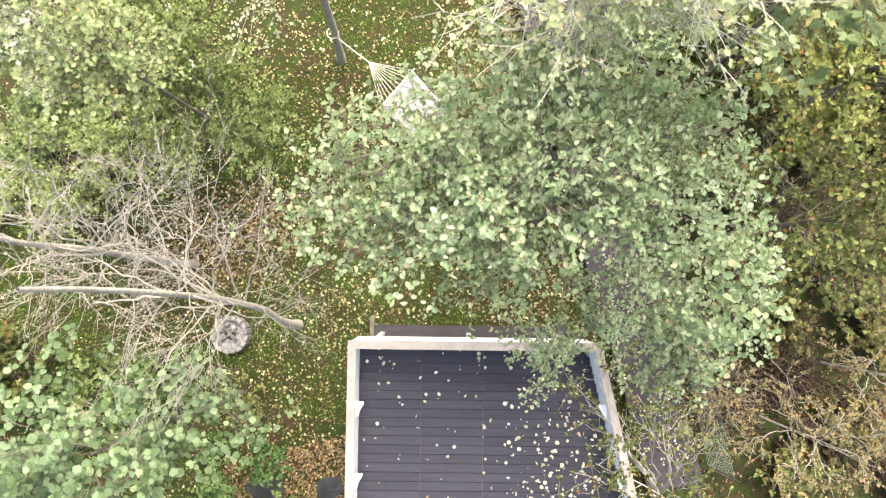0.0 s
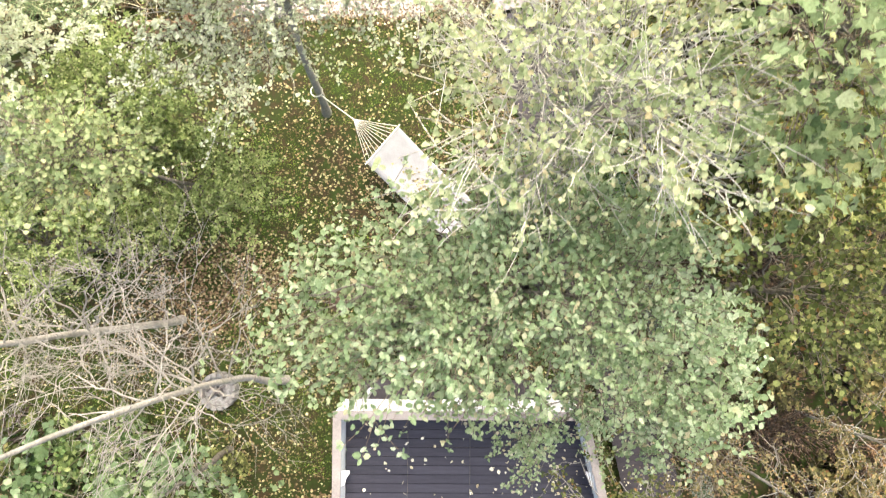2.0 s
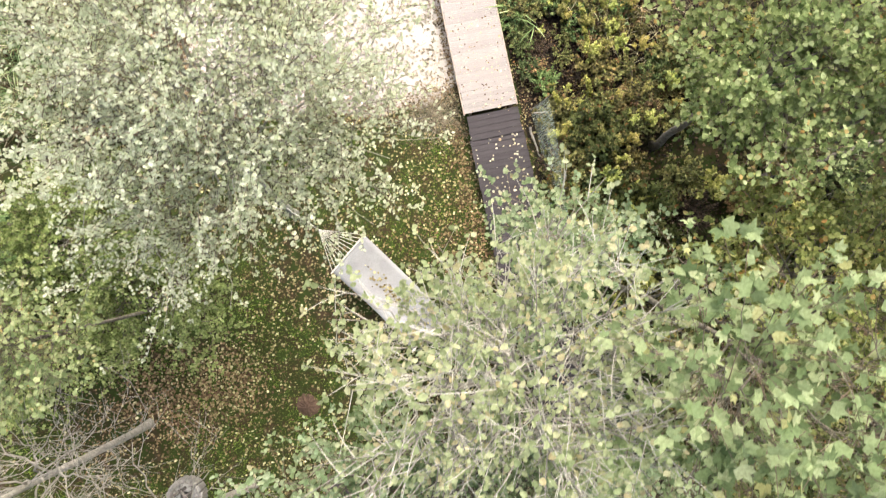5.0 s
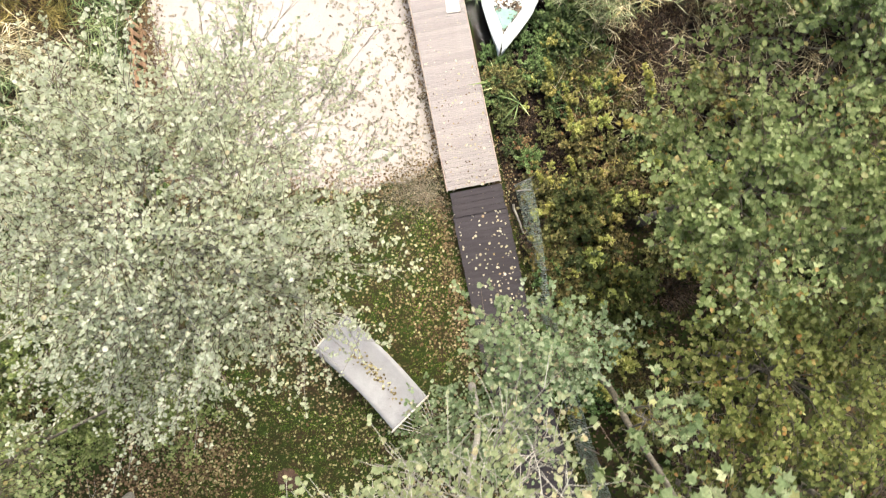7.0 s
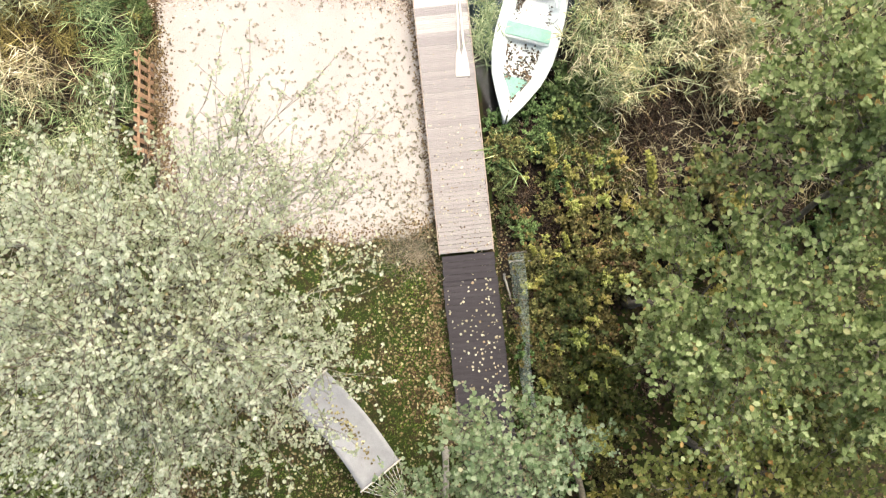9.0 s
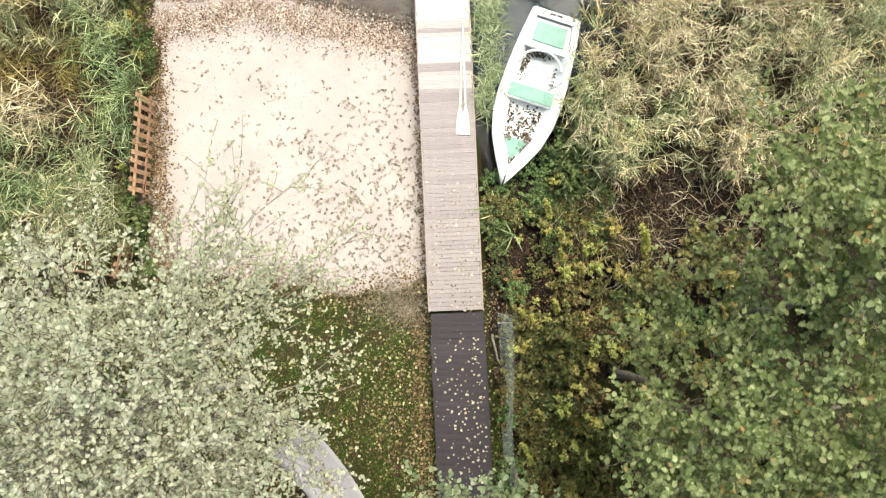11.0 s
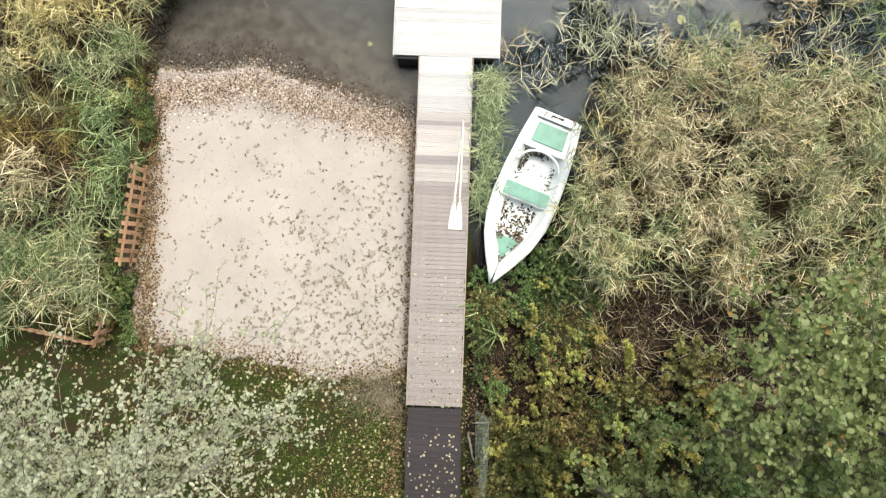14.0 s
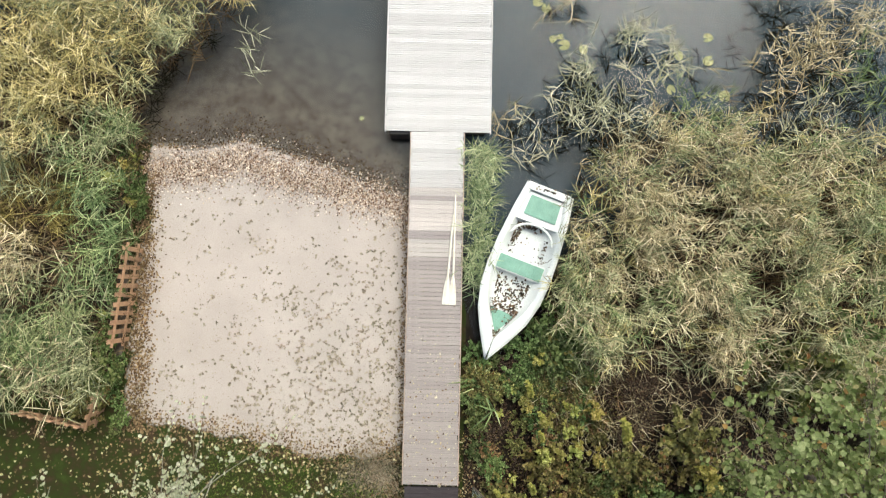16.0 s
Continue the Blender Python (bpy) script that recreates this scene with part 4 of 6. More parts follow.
def tree(name, label, category, seed, trunk, girth, crown, radius, lobes, subs, twigs, cover, size, leaf, wood=None,
         spread=0.55, wide=0.40, low=0.3, group="", tilt=0.65, hang=0.1, twig_bark=None, reach=(), lobe=0.42, fork=0.35, rise=0.2, under=0.35, lobed=False):
    """A tapered trunk along the given points, limbs that each carry a lobe of the crown, branches that fan out in the lobe, and
    twigs with leaves round them. cover: how many layers of leaf lie over the crown's ground plan. reach: lobes beyond the ellipsoid."""
    rng = np.random.default_rng(seed)
    wood = wood or BARK
    base = np.array(trunk[0], float)
    root = empty(name, tuple(base), label=label, category=category, group=group)
    tr = np.array(trunk, float) - base
    u = np.linspace(0, 1, len(tr))
    s = np.linspace(0, 1, 14)
    line = np.stack([np.interp(s, u, tr[:, k]) for k in range(3)], 1)
    line[1:-1, :2] += rng.normal(0, girth * 0.6, (12, 2))
    for _ in range(2):
        line[1:-1] = 0.25 * line[:-2] + 0.5 * line[1:-1] + 0.25 * line[2:]
    rad = girth * (1 - 0.82 * s) + 0.006
    rad[0] *= 1.35
    v, f = tube(line, rad, 9)
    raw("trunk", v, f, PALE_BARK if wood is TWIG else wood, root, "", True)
    cen, R = np.array(crown, float) - base, np.array(radius, float)
    spots = []
    for k in range(lobes):
        z = 1 - (1 + under) * (k + 0.5) / lobes
        r, a = math.sqrt(max(0.0, 1 - z * z)), k * 2.39996 + seed
        spots.append(cen + R * (0.66 * np.array((r * math.cos(a), r * math.sin(a), z)) + rng.normal(0, 0.10, 3)))
    spots += [np.array(p, float) - base for p in reach]
    size_l = lobe * float(np.mean(R))
    plan = math.pi * R[0] * R[1] * (1 + 0.5 * len(reach) / max(lobes, 1))
    per = 0 if not cover else max(2, round(cover * plan / (1.2 * wide * size * size) / (len(spots) * subs * twigs)))
    fine = Pile()
    P, D, N = [], [], []
    for q in spots:
        out = math.hypot(q[0] - cen[0], q[1] - cen[1])
        t0 = float(np.clip(np.interp(q[2] - 0.55 * out - 0.3, line[:, 2], s) + rng.normal(0, 0.04), low, 0.96))
        at = np.array([np.interp(t0, s, line[:, i]) for i in range(3)])
        n = 8
        g = np.linspace(0, 1, n)
        span = np.linalg.norm(q - at)
        pts = bezier(at, at * 0.5 + q * 0.5 + np.array((0, 0, rise * span)) + rng.normal(0, 0.06 * span, 3), q, n)
        pts[1:-1] += rng.normal(0, 0.018 * span, (n - 2, 3))
        r0 = np.interp(t0, s, rad) * (0.24 if wood is TWIG else 0.30) + 0.006
        v, f = tube(pts, np.linspace(r0, max(0.006, r0 * 0.3), n), 6)
        limb = raw("limb", v, f, wood, root, "", True)
        L = size_l * rng.uniform(0.75, 1.25)
        for j in range(subs):
            w = rng.uniform(fork, 1.0)
            p0 = np.array([np.interp(w, g, pts[:, i]) for i in range(3)])
            d = unit(rng.normal(0, 1, 3))
            d[2] = d[2] * 0.6 + 0.25
            p1 = q + L * d * rng.uniform(0.55, 1.15)
            br = bezier(p0, (p0 + p1) / 2 + np.array((0, 0, 0.10 * L)) + rng.normal(0, 0.12 * L, 3), p1, 6)
            br[1:-1] += rng.normal(0, 0.035 * L, (4, 3))
            v, f = tube(br, np.linspace(max(0.0068 if wood is TWIG else 0.005, r0 * 0.32), 0.003, 6), 4)
            raw("branch", v, f, wood, limb, "", True)
            for _ in range(twigs):
                w = rng.uniform(0.2, 1.0)
                e0 = np.array([np.interp(w, np.linspace(0, 1, 6), br[:, i]) for i in range(3)])
                way = unit(unit(p1 - p0) * 0.7 + rng.normal(0, 0.55, 3) + np.array((0, 0, 0.25)))
                ln = spread * rng.uniform(0.45, 1.15)
                e2 = e0 + way * ln
                tw = bezier(e0, (e0 + e2) / 2 + rng.normal(0, 0.05 * ln, 3) + np.array((0, 0, 0.06 * ln)), e2, 4)
                v, f = tube(tw, np.linspace(0.0052 if wood is TWIG else 0.0042, 0.0022, 4), 3)
                fine.add(v, f)
                if per:
                    m = max(1, int(rng.poisson(per)))
                    w = np.where(np.arange(m) < 3, rng.uniform(0.88, 1.0, m), rng.uniform(0.12, 0.95, m))[:, None]
                    P.append(e0 * (1 - w) + e2 * w + np.array((0, 0, 0.06 * ln)) * (4 * w * (1 - w)) + rng.normal(0, 0.012, (m, 3)))
                    a = rng.uniform(0, 6.28) + np.arange(m) * 2.39996
                    ring = np.stack([np.cos(a), np.sin(a), rng.normal(-hang, 0.25, m)], 1)
                    D.append(way * np.where(w > 0.85, 0.55, 0.25) + ring)
                    N.append(np.stack([rng.normal(0, tilt, m), rng.normal(0, tilt, m), np.ones(m)], 1) - 0.25 * ring)
                else:
                    for _ in range(5):
                        h0 = tw[rng.integers(1, 4)]
                        h2 = h0 + unit(way * 0.9 + rng.normal(0, 0.6, 3)) * ln * rng.uniform(0.3, 0.6)
                        v, f = tube(np.array([h0, (h0 + h2) / 2 + rng.normal(0, 0.02, 3), h2]), np.array([0.0034, 0.0026, 0.0016]), 3)
                        fine.add(v, f)
    tagged(fine.make("twig", twig_bark or (TWIG if wood is TWIG else BROWN_TWIG), root), kind="stuff")
    if per:
        P, D, N = np.concatenate(P), np.concatenate(D), np.concatenate(N)
        V, F = leaf_points(rng, P, D, N, size * rng.uniform(0.55, 1.2, len(P)), wide, lobed)
        raw("crown", V, F, leaf, root)
    return root


tree("alder_tree", "leafy green alder with broad pale green leaves by the hammock", "tree", 11,
     [(-1.30, -13.95, -0.05), (-1.40, -13.98, 3.0), (-1.9, -14.0, 6.0), (-2.3, -13.9, 8.4)], 0.13, (-2.5, -13.9, 7.2), (2.4, 1.45, 1.9), 26, 9, 7, 2.9, 0.075, LEAF_GREEN, wide=0.33, tilt=0.85, hang=0.0,
     reach=[(-4.6, -13.5, 8.0), (-4.35, -14.2, 7.3), (-0.2, -14.7, 6.7), (-2.0, -15.5, 5.6), (-0.5, -15.7, 5.6), (-1.6, -12.8, 7.6), (-0.4, -13.7, 6.4), (-3.4, -14.5, 6.6)])
tree("alder_sapling", "green alder boughs hanging over the edge of the roof deck", "tree", 51,
     [(-0.55, -15.9, -0.05), (-0.75, -16.0, 2.4), (-1.5, -16.2, 4.9)], 0.05, (-1.7, -16.2, 4.9), (1.3, 0.5, 0.6), 7, 4, 4, 1.3, 0.060, LEAF_GREEN, wide=0.36, reach=[(-2.5, -16.3, 5.2), (-2.3, -16.7, 5.0), (-0.4, -16.4, 4.6)])
tree("aspen_tree", "sparse yellowing aspen with thin pale twigs", "tree", 12,
     [(-0.95, -12.5, -0.05), (-1.0, -12.45, 4), (-1.3, -12.35, 7.2), (-1.4, -12.3, 9.2)], 0.07, (-1.35, -12.3, 9.0), (1.75, 1.35, 1.25), 24, 8, 5, 0.95, 0.062, LEAF_ASPEN, wood=TWIG, twig_bark=SILVER_TWIG, spread=0.5, wide=0.38, low=0.62, tilt=0.7, rise=0.05, fork=0.25,
     reach=[(-2.75, -12.7, 9.7), (-2.5, -11.7, 8.9), (-1.1, -13.3, 9.9), (-2.0, -11.2, 8.8), (-0.6, -11.0, 8.6)])
tree("maple_tree", "maple with large lobed yellowing light green leaves", "tree", 17,
     [(1.75, -12.4, -0.05), (1.6, -12.4, 3), (1.0, -12.5, 6.5), (0.7, -12.6, 9.4)], 0.075, (0.5, -12.7, 9.1), (1.3, 1.15, 1.35), 18, 5, 4, 1.8, 0.112, LEAF_MAPLE_TREE, lobed=True, wide=0.46, low=0.25, tilt=0.8,
     reach=[(-0.5, -12.1, 10.0), (-0.2, -13.4, 9.2), (0.1, -12.2, 10.0), (1.5, -12.1, 5.4), (1.0, -11.9, 6.6), (2.0, -12.7, 4.8)])
tree("birch_tree", "wide pale-leaved birch holding one end of the hammock", "tree", 13,
     [(-4.97, -9.35, -0.05), (-4.90, -9.15, 2.5), (-4.5, -8.7, 5.6), (-4.2, -8.4, 8.2)], 0.09, (-4.0, -8.3, 7.2), (2.4, 2.15, 1.85), 34, 9, 8, 2.2, 0.052, LEAF_PALE, wide=0.37, low=0.3, tilt=0.8, wood=BIRCH_BARK,
     reach=[(-1.9, -8.3, 6.3), (-2.2, -9.2, 6.6), (-2.5, -6.9, 6.7), (-3.0, -9.8, 6.8), (-5.6, -9.9, 6.3), (-4.2, -6.7, 7.3), (-6.1, -8.4, 6.5), (-3.4, -6.4, 6.4), (-4.8, -7.0, 6.7), (-4.3, -10.2, 6.4), (-2.9, -10.0, 6.7), (-2.2, -9.7, 6.3), (-4.7, -10.7, 6.5), (-5.7, -10.5, 6.4), (-6.3, -9.5, 6.5), (-2.6, -6.0, 6.4), (-1.9, -6.7, 6.3)])
tree("hazel_tree", "dense green hazel with rounded leaves and a few yellow ones", "tree", 14,
     [(3.6, -9.5, -0.05), (3.6, -9.4, 2), (3.7, -9.4, 5.4)], 0.10, (3.7, -9.3, 5.1), (1.7, 1.7, 1.6), 20, 6, 6, 3.0, 0.088, LEAF_HAZEL, low=0.2, reach=[(2.5, -10.0, 5.4), (3.2, -10.6, 5.8), (3.3, -7.9, 4.0)])
tree("hazel_tree", "tall green hazel with rounded leaves leaning towards the reeds", "tree", 15,
     [(6.5, -8.3, -0.05), (6.4, -8.2, 2), (5.5, -7.1, 6.4)], 0.10, (5.3, -6.7, 6.1), (1.9, 1.9, 1.7), 24, 6, 6, 3.0, 0.086, LEAF_HAZEL, low=0.38, reach=[(3.9, -6.2, 7.0), (4.4, -5.6, 6.5), (5.6, -4.9, 6.4), (3.8, -7.1, 5.2)])
tree("hazel_tree", "dense green hazel with rounded leaves", "tree", 16,
     [(6.4, -10.2, -0.05), (6.4, -10.2, 2), (6.3, -10.2, 5.6)], 0.10, (6.2, -10.2, 5.4), (2.1, 2.0, 1.7), 22, 6, 6, 3.0, 0.092, LEAF_HAZEL, low=0.2)
tree("hazel_tree", "dense green hazel with rounded leaves", "tree", 29,
     [(8.4, -7.6, -0.05), (8.4, -7.6, 2), (8.3, -7.5, 5.0)], 0.10, (8.2, -7.3, 4.8), (2.0, 2.2, 1.7), 18, 6, 6, 3.0, 0.088, LEAF_HAZEL, low=0.2)
tree("alder_sapling", "slender green alder sapling beside the boardwalk", "tree", 30,
     [(0.95, -16.4, -0.05), (0.8, -16.3, 2), (0.5, -15.9, 5.2)], 0.06, (0.4, -15.8, 4.8), (1.0, 1.1, 1.2), 12, 5, 5, 2.4, 0.100, LEAF_GREEN, wide=0.42, low=0.25)
tree("alder_sapling", "bushy young alder arching over the boardwalk", "tree", 41,
     [(1.25, -11.6, -0.05), (1.1, -11.5, 1.5), (0.45, -11.3, 4.2)], 0.05, (0.2, -11.35, 4.1), (1.25, 0.85, 1.0), 13, 6, 5, 3.0, 0.086, LEAF_GREEN, wide=0.42, low=0.25, reach=[(-0.45, -10.5, 4.9), (1.4, -11.2, 3.9)])
tree("alder_sapling", "bushy young alder at the foot of the hammock", "tree", 42,
     [(-1.0, -13.0, -0.05), (-1.0, -12.9, 1.2), (-1.0, -12.7, 3.7)], 0.045, (-1.0, -12.6, 3.2), (1.2, 0.8, 1.1), 12, 5, 5, 2.6, 0.078, LEAF_GREEN, wide=0.40, low=0.2, reach=[(-2.0, -12.6, 2.6), (-1.8, -12.2, 3.0), (-2.1, -13.2, 2.4)])
tree("alder_sapling", "bushy young alder between the house and the boardwalk", "tree", 44,
     [(-0.15, -17.2, -0.05), (-0.15, -17.2, 1.2), (0.0, -17.0, 3.8)], 0.045, (0.1, -17.0, 3.2), (0.8, 1.0, 0.9), 9, 5, 5, 2.0, 0.085, LEAF_GREEN, wide=0.42, low=0.2)
tree("oak_sapling", "olive green young oak with small dense leaves", "tree", 18,
     [(2.9, -15.2, -0.05), (2.9, -15.2, 2), (2.8, -15.2, 4.6)], 0.09, (2.8, -15.1, 3.6), (2.0, 2.3, 1.4), 18, 6, 5, 1.0, 0.096, LEAF_OLIVE, low=0.15, wide=0.42)
tree("oak_sapling", "yellowing olive green young oak among the bushes", "tree", 19,
     [(4.6, -12.8, -0.05), (4.6, -12.8, 2), (4.5, -12.8, 4.4)], 0.09, (4.4, -12.8, 3.4), (2.1, 2.0, 1.3), 22, 6, 5, 2.3, 0.092, LEAF_MOSS, low=0.15, wide=0.42)
tree("oak_sapling", "yellowing olive green young oak among the bushes", "tree", 52,
     [(5.6, -15.8, -0.05), (5.6, -15.8, 2), (5.5, -15.7, 4.2)], 0.08, (5.3, -15.6, 3.2), (1.8, 1.9, 1.3), 14, 6, 5, 1.0, 0.096, LEAF_OLIVE, low=0.15, wide=0.42)
tree("willow_tree", "small yellow-green willow with glossy leaves", "tree", 20,
     [(-7.45, -10.75, -0.05), (-7.5, -10.9, 2.5), (-7.5, -11.1, 6.6)], 0.055, (-7.6, -11.0, 6.0), (1.1, 0.95, 1.3), 14, 6, 5, 1.7, 0.072, LEAF_LIME, wide=0.42, tilt=0.6, low=0.4)
tree("hazel_sapling", "low spreading green hazel over the lawn", "tree", 43,
     [(-8.3, -10.6, -0.05), (-8.2, -10.6, 0.9), (-8.0, -10.7, 2.6)], 0.045, (-7.8, -10.7, 2.2), (1.8, 1.45, 0.85), 18, 6, 6, 2.4, 0.058, LEAF_MID, wide=0.40, low=0.2, tilt=0.6, reach=[(-6.3, -10.9, 2.2), (-6.6, -11.7, 2.0)])
tree("maple_sapling", "leafy green sapling with large round pale leaves", "tree", 21,
     [(-8.7, -16.6, -0.05), (-8.7, -16.5, 2), (-8.7, -16.3, 6.0)], 0.07, (-8.8, -16.3, 5.2), (1.8, 1.3, 1.5), 16, 5, 4, 2.0, 0.112, LEAF_MAPLE, wide=0.47, low=0.3, tilt=0.4, reach=[(-7.6, -16.2, 3.4), (-7.3, -16.9, 3.2)])
tree("maple_sapling", "leafy green sapling with large round pale leaves", "tree", 22,
     [(-10.6, -17.6, -0.05), (-10.6, -17.6, 2), (-10.6, -17.5, 5.4)], 0.07, (-10.5, -17.4, 4.4), (1.7, 1.6, 1.5), 14, 5, 4, 2.0, 0.115, LEAF_MAPLE, wide=0.47, low=0.2, tilt=0.4)
tree("willow_tree", "grey-green willow at the edge of the lawn", "tree", 23,
     [(-10.4, -8.6, -0.05), (-10.4, -8.6, 2.5), (-10.1, -8.6, 5.4)], 0.08, (-9.9, -8.7, 4.6), (1.9, 1.7, 1.5), 18, 6, 6, 2.6, 0.066, LEAF_PALE, low=0.2)
tree("willow_tree", "bushy green willow above the leaf-strewn lawn", "tree", 24,
     [(-9.0, -9.3, -0.05), (-8.9, -9.3, 1.5), (-8.5, -9.3, 3.8)], 0.07, (-8.1, -9.3, 3.0), (1.9, 1.5, 1.2), 18, 6, 6, 2.6, 0.060, LEAF_MID, low=0.15)
tree("willow_tree", "bushy green willow above the leaf-strewn lawn", "tree", 38,
     [(-10.4, -11.6, -0.05), (-10.3, -11.6, 1.5), (-10.1, -11.5, 3.6)], 0.07, (-9.9, -11.4, 2.9), (1.6, 1.4, 1.2), 14, 6, 6, 2.6, 0.060, LEAF_MID, low=0.15)
tree("bare_tree", "leafless grey tree with a pale trunk and many fine twigs", "tree", 25,
     [(-7.10, -15.29, -0.05), (-7.25, -15.0, 1.5), (-7.15, -14.7, 3.2), (-7.05, -14.4, 6.5), (-7.0, -14.35, 9.4)], 0.085, (-7.1, -14.2, 5.6), (1.9, 1.9, 2.0), 18, 3, 4, 0, 0.0, LEAF_PALE, wood=TWIG, spread=0.7, low=0.3, lobe=0.5, under=0.75)
tree("bare_tree", "leafless grey tree with a pale trunk and many fine twigs", "tree", 26,
     [(-9.22, -13.42, -0.05), (-9.2, -13.4, 3), (-9.12, -13.3, 6.0), (-9.0, -13.2, 7.6)], 0.08, (-8.7, -13.1, 5.2), (2.0, 1.9, 2.0), 16, 3, 4, 0, 0.0, LEAF_PALE, wood=TWIG, spread=0.7, low=0.25, lobe=0.5, under=0.75)
tree("rowan_tree", "half-bare rowan reaching over the roof deck", "tree", 27,
     [(-0.35, -19.6, -0.05), (-0.5, -19.4, 2.5), (-0.9, -19.0, 4.6), (-1.2, -18.6, 5.6)], 0.05, (-1.4, -18.1, 4.8), (1.5, 1.6, 1.0), 14, 4, 4, 0.4, 0.055, LEAF_OLIVE, wood=TWIG, spread=0.45, low=0.4)
tree("bare_bush", "leafless pale grey bush behind the net fence", "bush", 28,
     [(2.7, -19.3, -0.05), (2.7, -19.3, 1.5), (2.6, -19.2, 3.6)], 0.03, (2.6, -19.1, 2.9), (1.6, 1.4, 1.1), 12, 3, 4, 0.3, 0.05, LEAF_DULL, wood=TWIG, spread=0.5, low=0.15)
tree("bare_bush", "leafless pale grey bush behind the net fence", "bush", 36,
     [(1.45, -17.9, -0.05), (1.4, -17.9, 1.2), (1.3, -18.0, 2.8)], 0.03, (1.2, -17.9, 2.3), (0.9, 1.3, 0.9), 10, 3, 4, 0.3, 0.05, LEAF_DULL, wood=BARK, twig_bark=TWIG, spread=0.4, low=0.15)
tree("bare_bush", "twiggy bush with a few brown leaves over the boardwalk", "bush", 45,
     [(1.35, -18.7, -0.05), (1.25, -18.6, 1.2), (1.0, -18.5, 2.8)], 0.03, (0.8, -18.3, 2.3), (0.9, 1.2, 0.8), 10, 3, 4, 0.3, 0.05, LEAF_DULL, wood=BARK, twig_bark=TWIG, spread=0.4, low=0.15)
tree("bare_bush", "leafless pale grey bush behind the net fence", "bush", 37,
     [(4.3, -18.4, -0.05), (4.3, -18.4, 1.5), (4.2, -18.3, 3.4)], 0.03, (4.2, -18.3, 2.8), (1.5, 1.5, 1.1), 11, 3, 4, 0.4, 0.05, LEAF_DULL, wood=TWIG, spread=0.5, low=0.15)


# ---- undergrowth ----
def bush_thing(name, label, seed, high, wide_r, stems, whorls, size, leaf, wood=None, wide=0.40):
    """Arching stems that carry pairs of leaves, smaller towards the tip."""
    rng = np.random.default_rng(seed)
    root = empty(name, (0, 0, -30), label=label, category="bush")
    pile = Pile()
    P, D, N, S = [], [], [], []
    for k in range(stems):
        a = rng.uniform(0, 2 * np.pi)
        r = wide_r * rng.uniform(0.05, 1) ** 0.6
        tip = np.array((r * np.cos(a), r * np.sin(a), high * rng.uniform(0.35, 1.0) * (1 - 0.30 * (r / wide_r) ** 2)))
        foot = np.array((tip[0] * 0.35, tip[1] * 0.35, -0.03)) + np.append(rng.normal(0, 0.05, 2), 0)
        mid = foot * 0.4 + tip * 0.6 + np.array((0, 0, 0.25 * high))
        pts = bezier(foot, mid, tip, 6)
        v, f = tube(pts, np.linspace(0.009, 0.003, 6), 4)
        pile.add(v, f)
        m = whorls
        w = np.sort(rng.uniform(0.35, 1.0, m))
        pos = np.stack([np.interp(w, np.linspace(0, 1, 6), pts[:, i]) for i in range(3)], 1)
        turn = np.arange(m) * 2.4 + rng.uniform(0, 6)
        for flip in (0.0, np.pi):
            b = turn + flip + rng.normal(0, 0.25, m)
            P.append(pos + rng.normal(0, 0.015, (m, 3)))
            D.append(np.stack([np.cos(b), np.sin(b), rng.normal(0.0, 0.25, m)], 1))
            N.append(np.stack([rng.normal(0, 0.25, m) - 0.2 * np.cos(b), rng.normal(0, 0.25, m) - 0.2 * np.sin(b), np.ones(m)], 1))
            S.append(size * (1.15 - 0.55 * w) * rng.uniform(0.75, 1.25, m))
    tagged(pile.make("stem", wood or BROWN_TWIG, root), kind="stuff")
    if whorls:
        V, F = leaf_points(rng, np.concatenate(P), np.concatenate(D), np.concatenate(N), np.concatenate(S), wide)
        raw("foliage", V, F, leaf, root)
    return root


BUSH_KINDS = [
    bush_thing("bramble_bush", "tangled green and rust bramble bush", 31, 1.1, 0.8, 36, 7, 0.130, LEAF_BRAMBLE),
    bush_thing("green_bush", "low leafy green bush", 32, 1.1, 0.75, 38, 8, 0.120, LEAF_BUSH),
    bush_thing("golden_bush", "yellow autumn bush with small leaves", 33, 1.6, 0.40, 10, 16, 0.100, LEAF_GOLD, wide=0.34),
    bush_thing("tall_bush", "tall leafy olive green bush", 34, 2.1, 0.9, 46, 11, 0.125, LEAF_OLIVE),
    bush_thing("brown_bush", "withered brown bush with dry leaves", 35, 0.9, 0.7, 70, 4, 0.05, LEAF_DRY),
    bush_thing("yellow_spike_plant", "upright yellow-leaved spike plant among brambles", 39, 1.9, 0.09, 3, 34, 0.085, LEAF_SPIKE),
    bush_thing("rusty_bush", "reddish brown withered bush", 53, 0.95, 0.6, 28, 7, 0.105, LEAF_RUST),
]


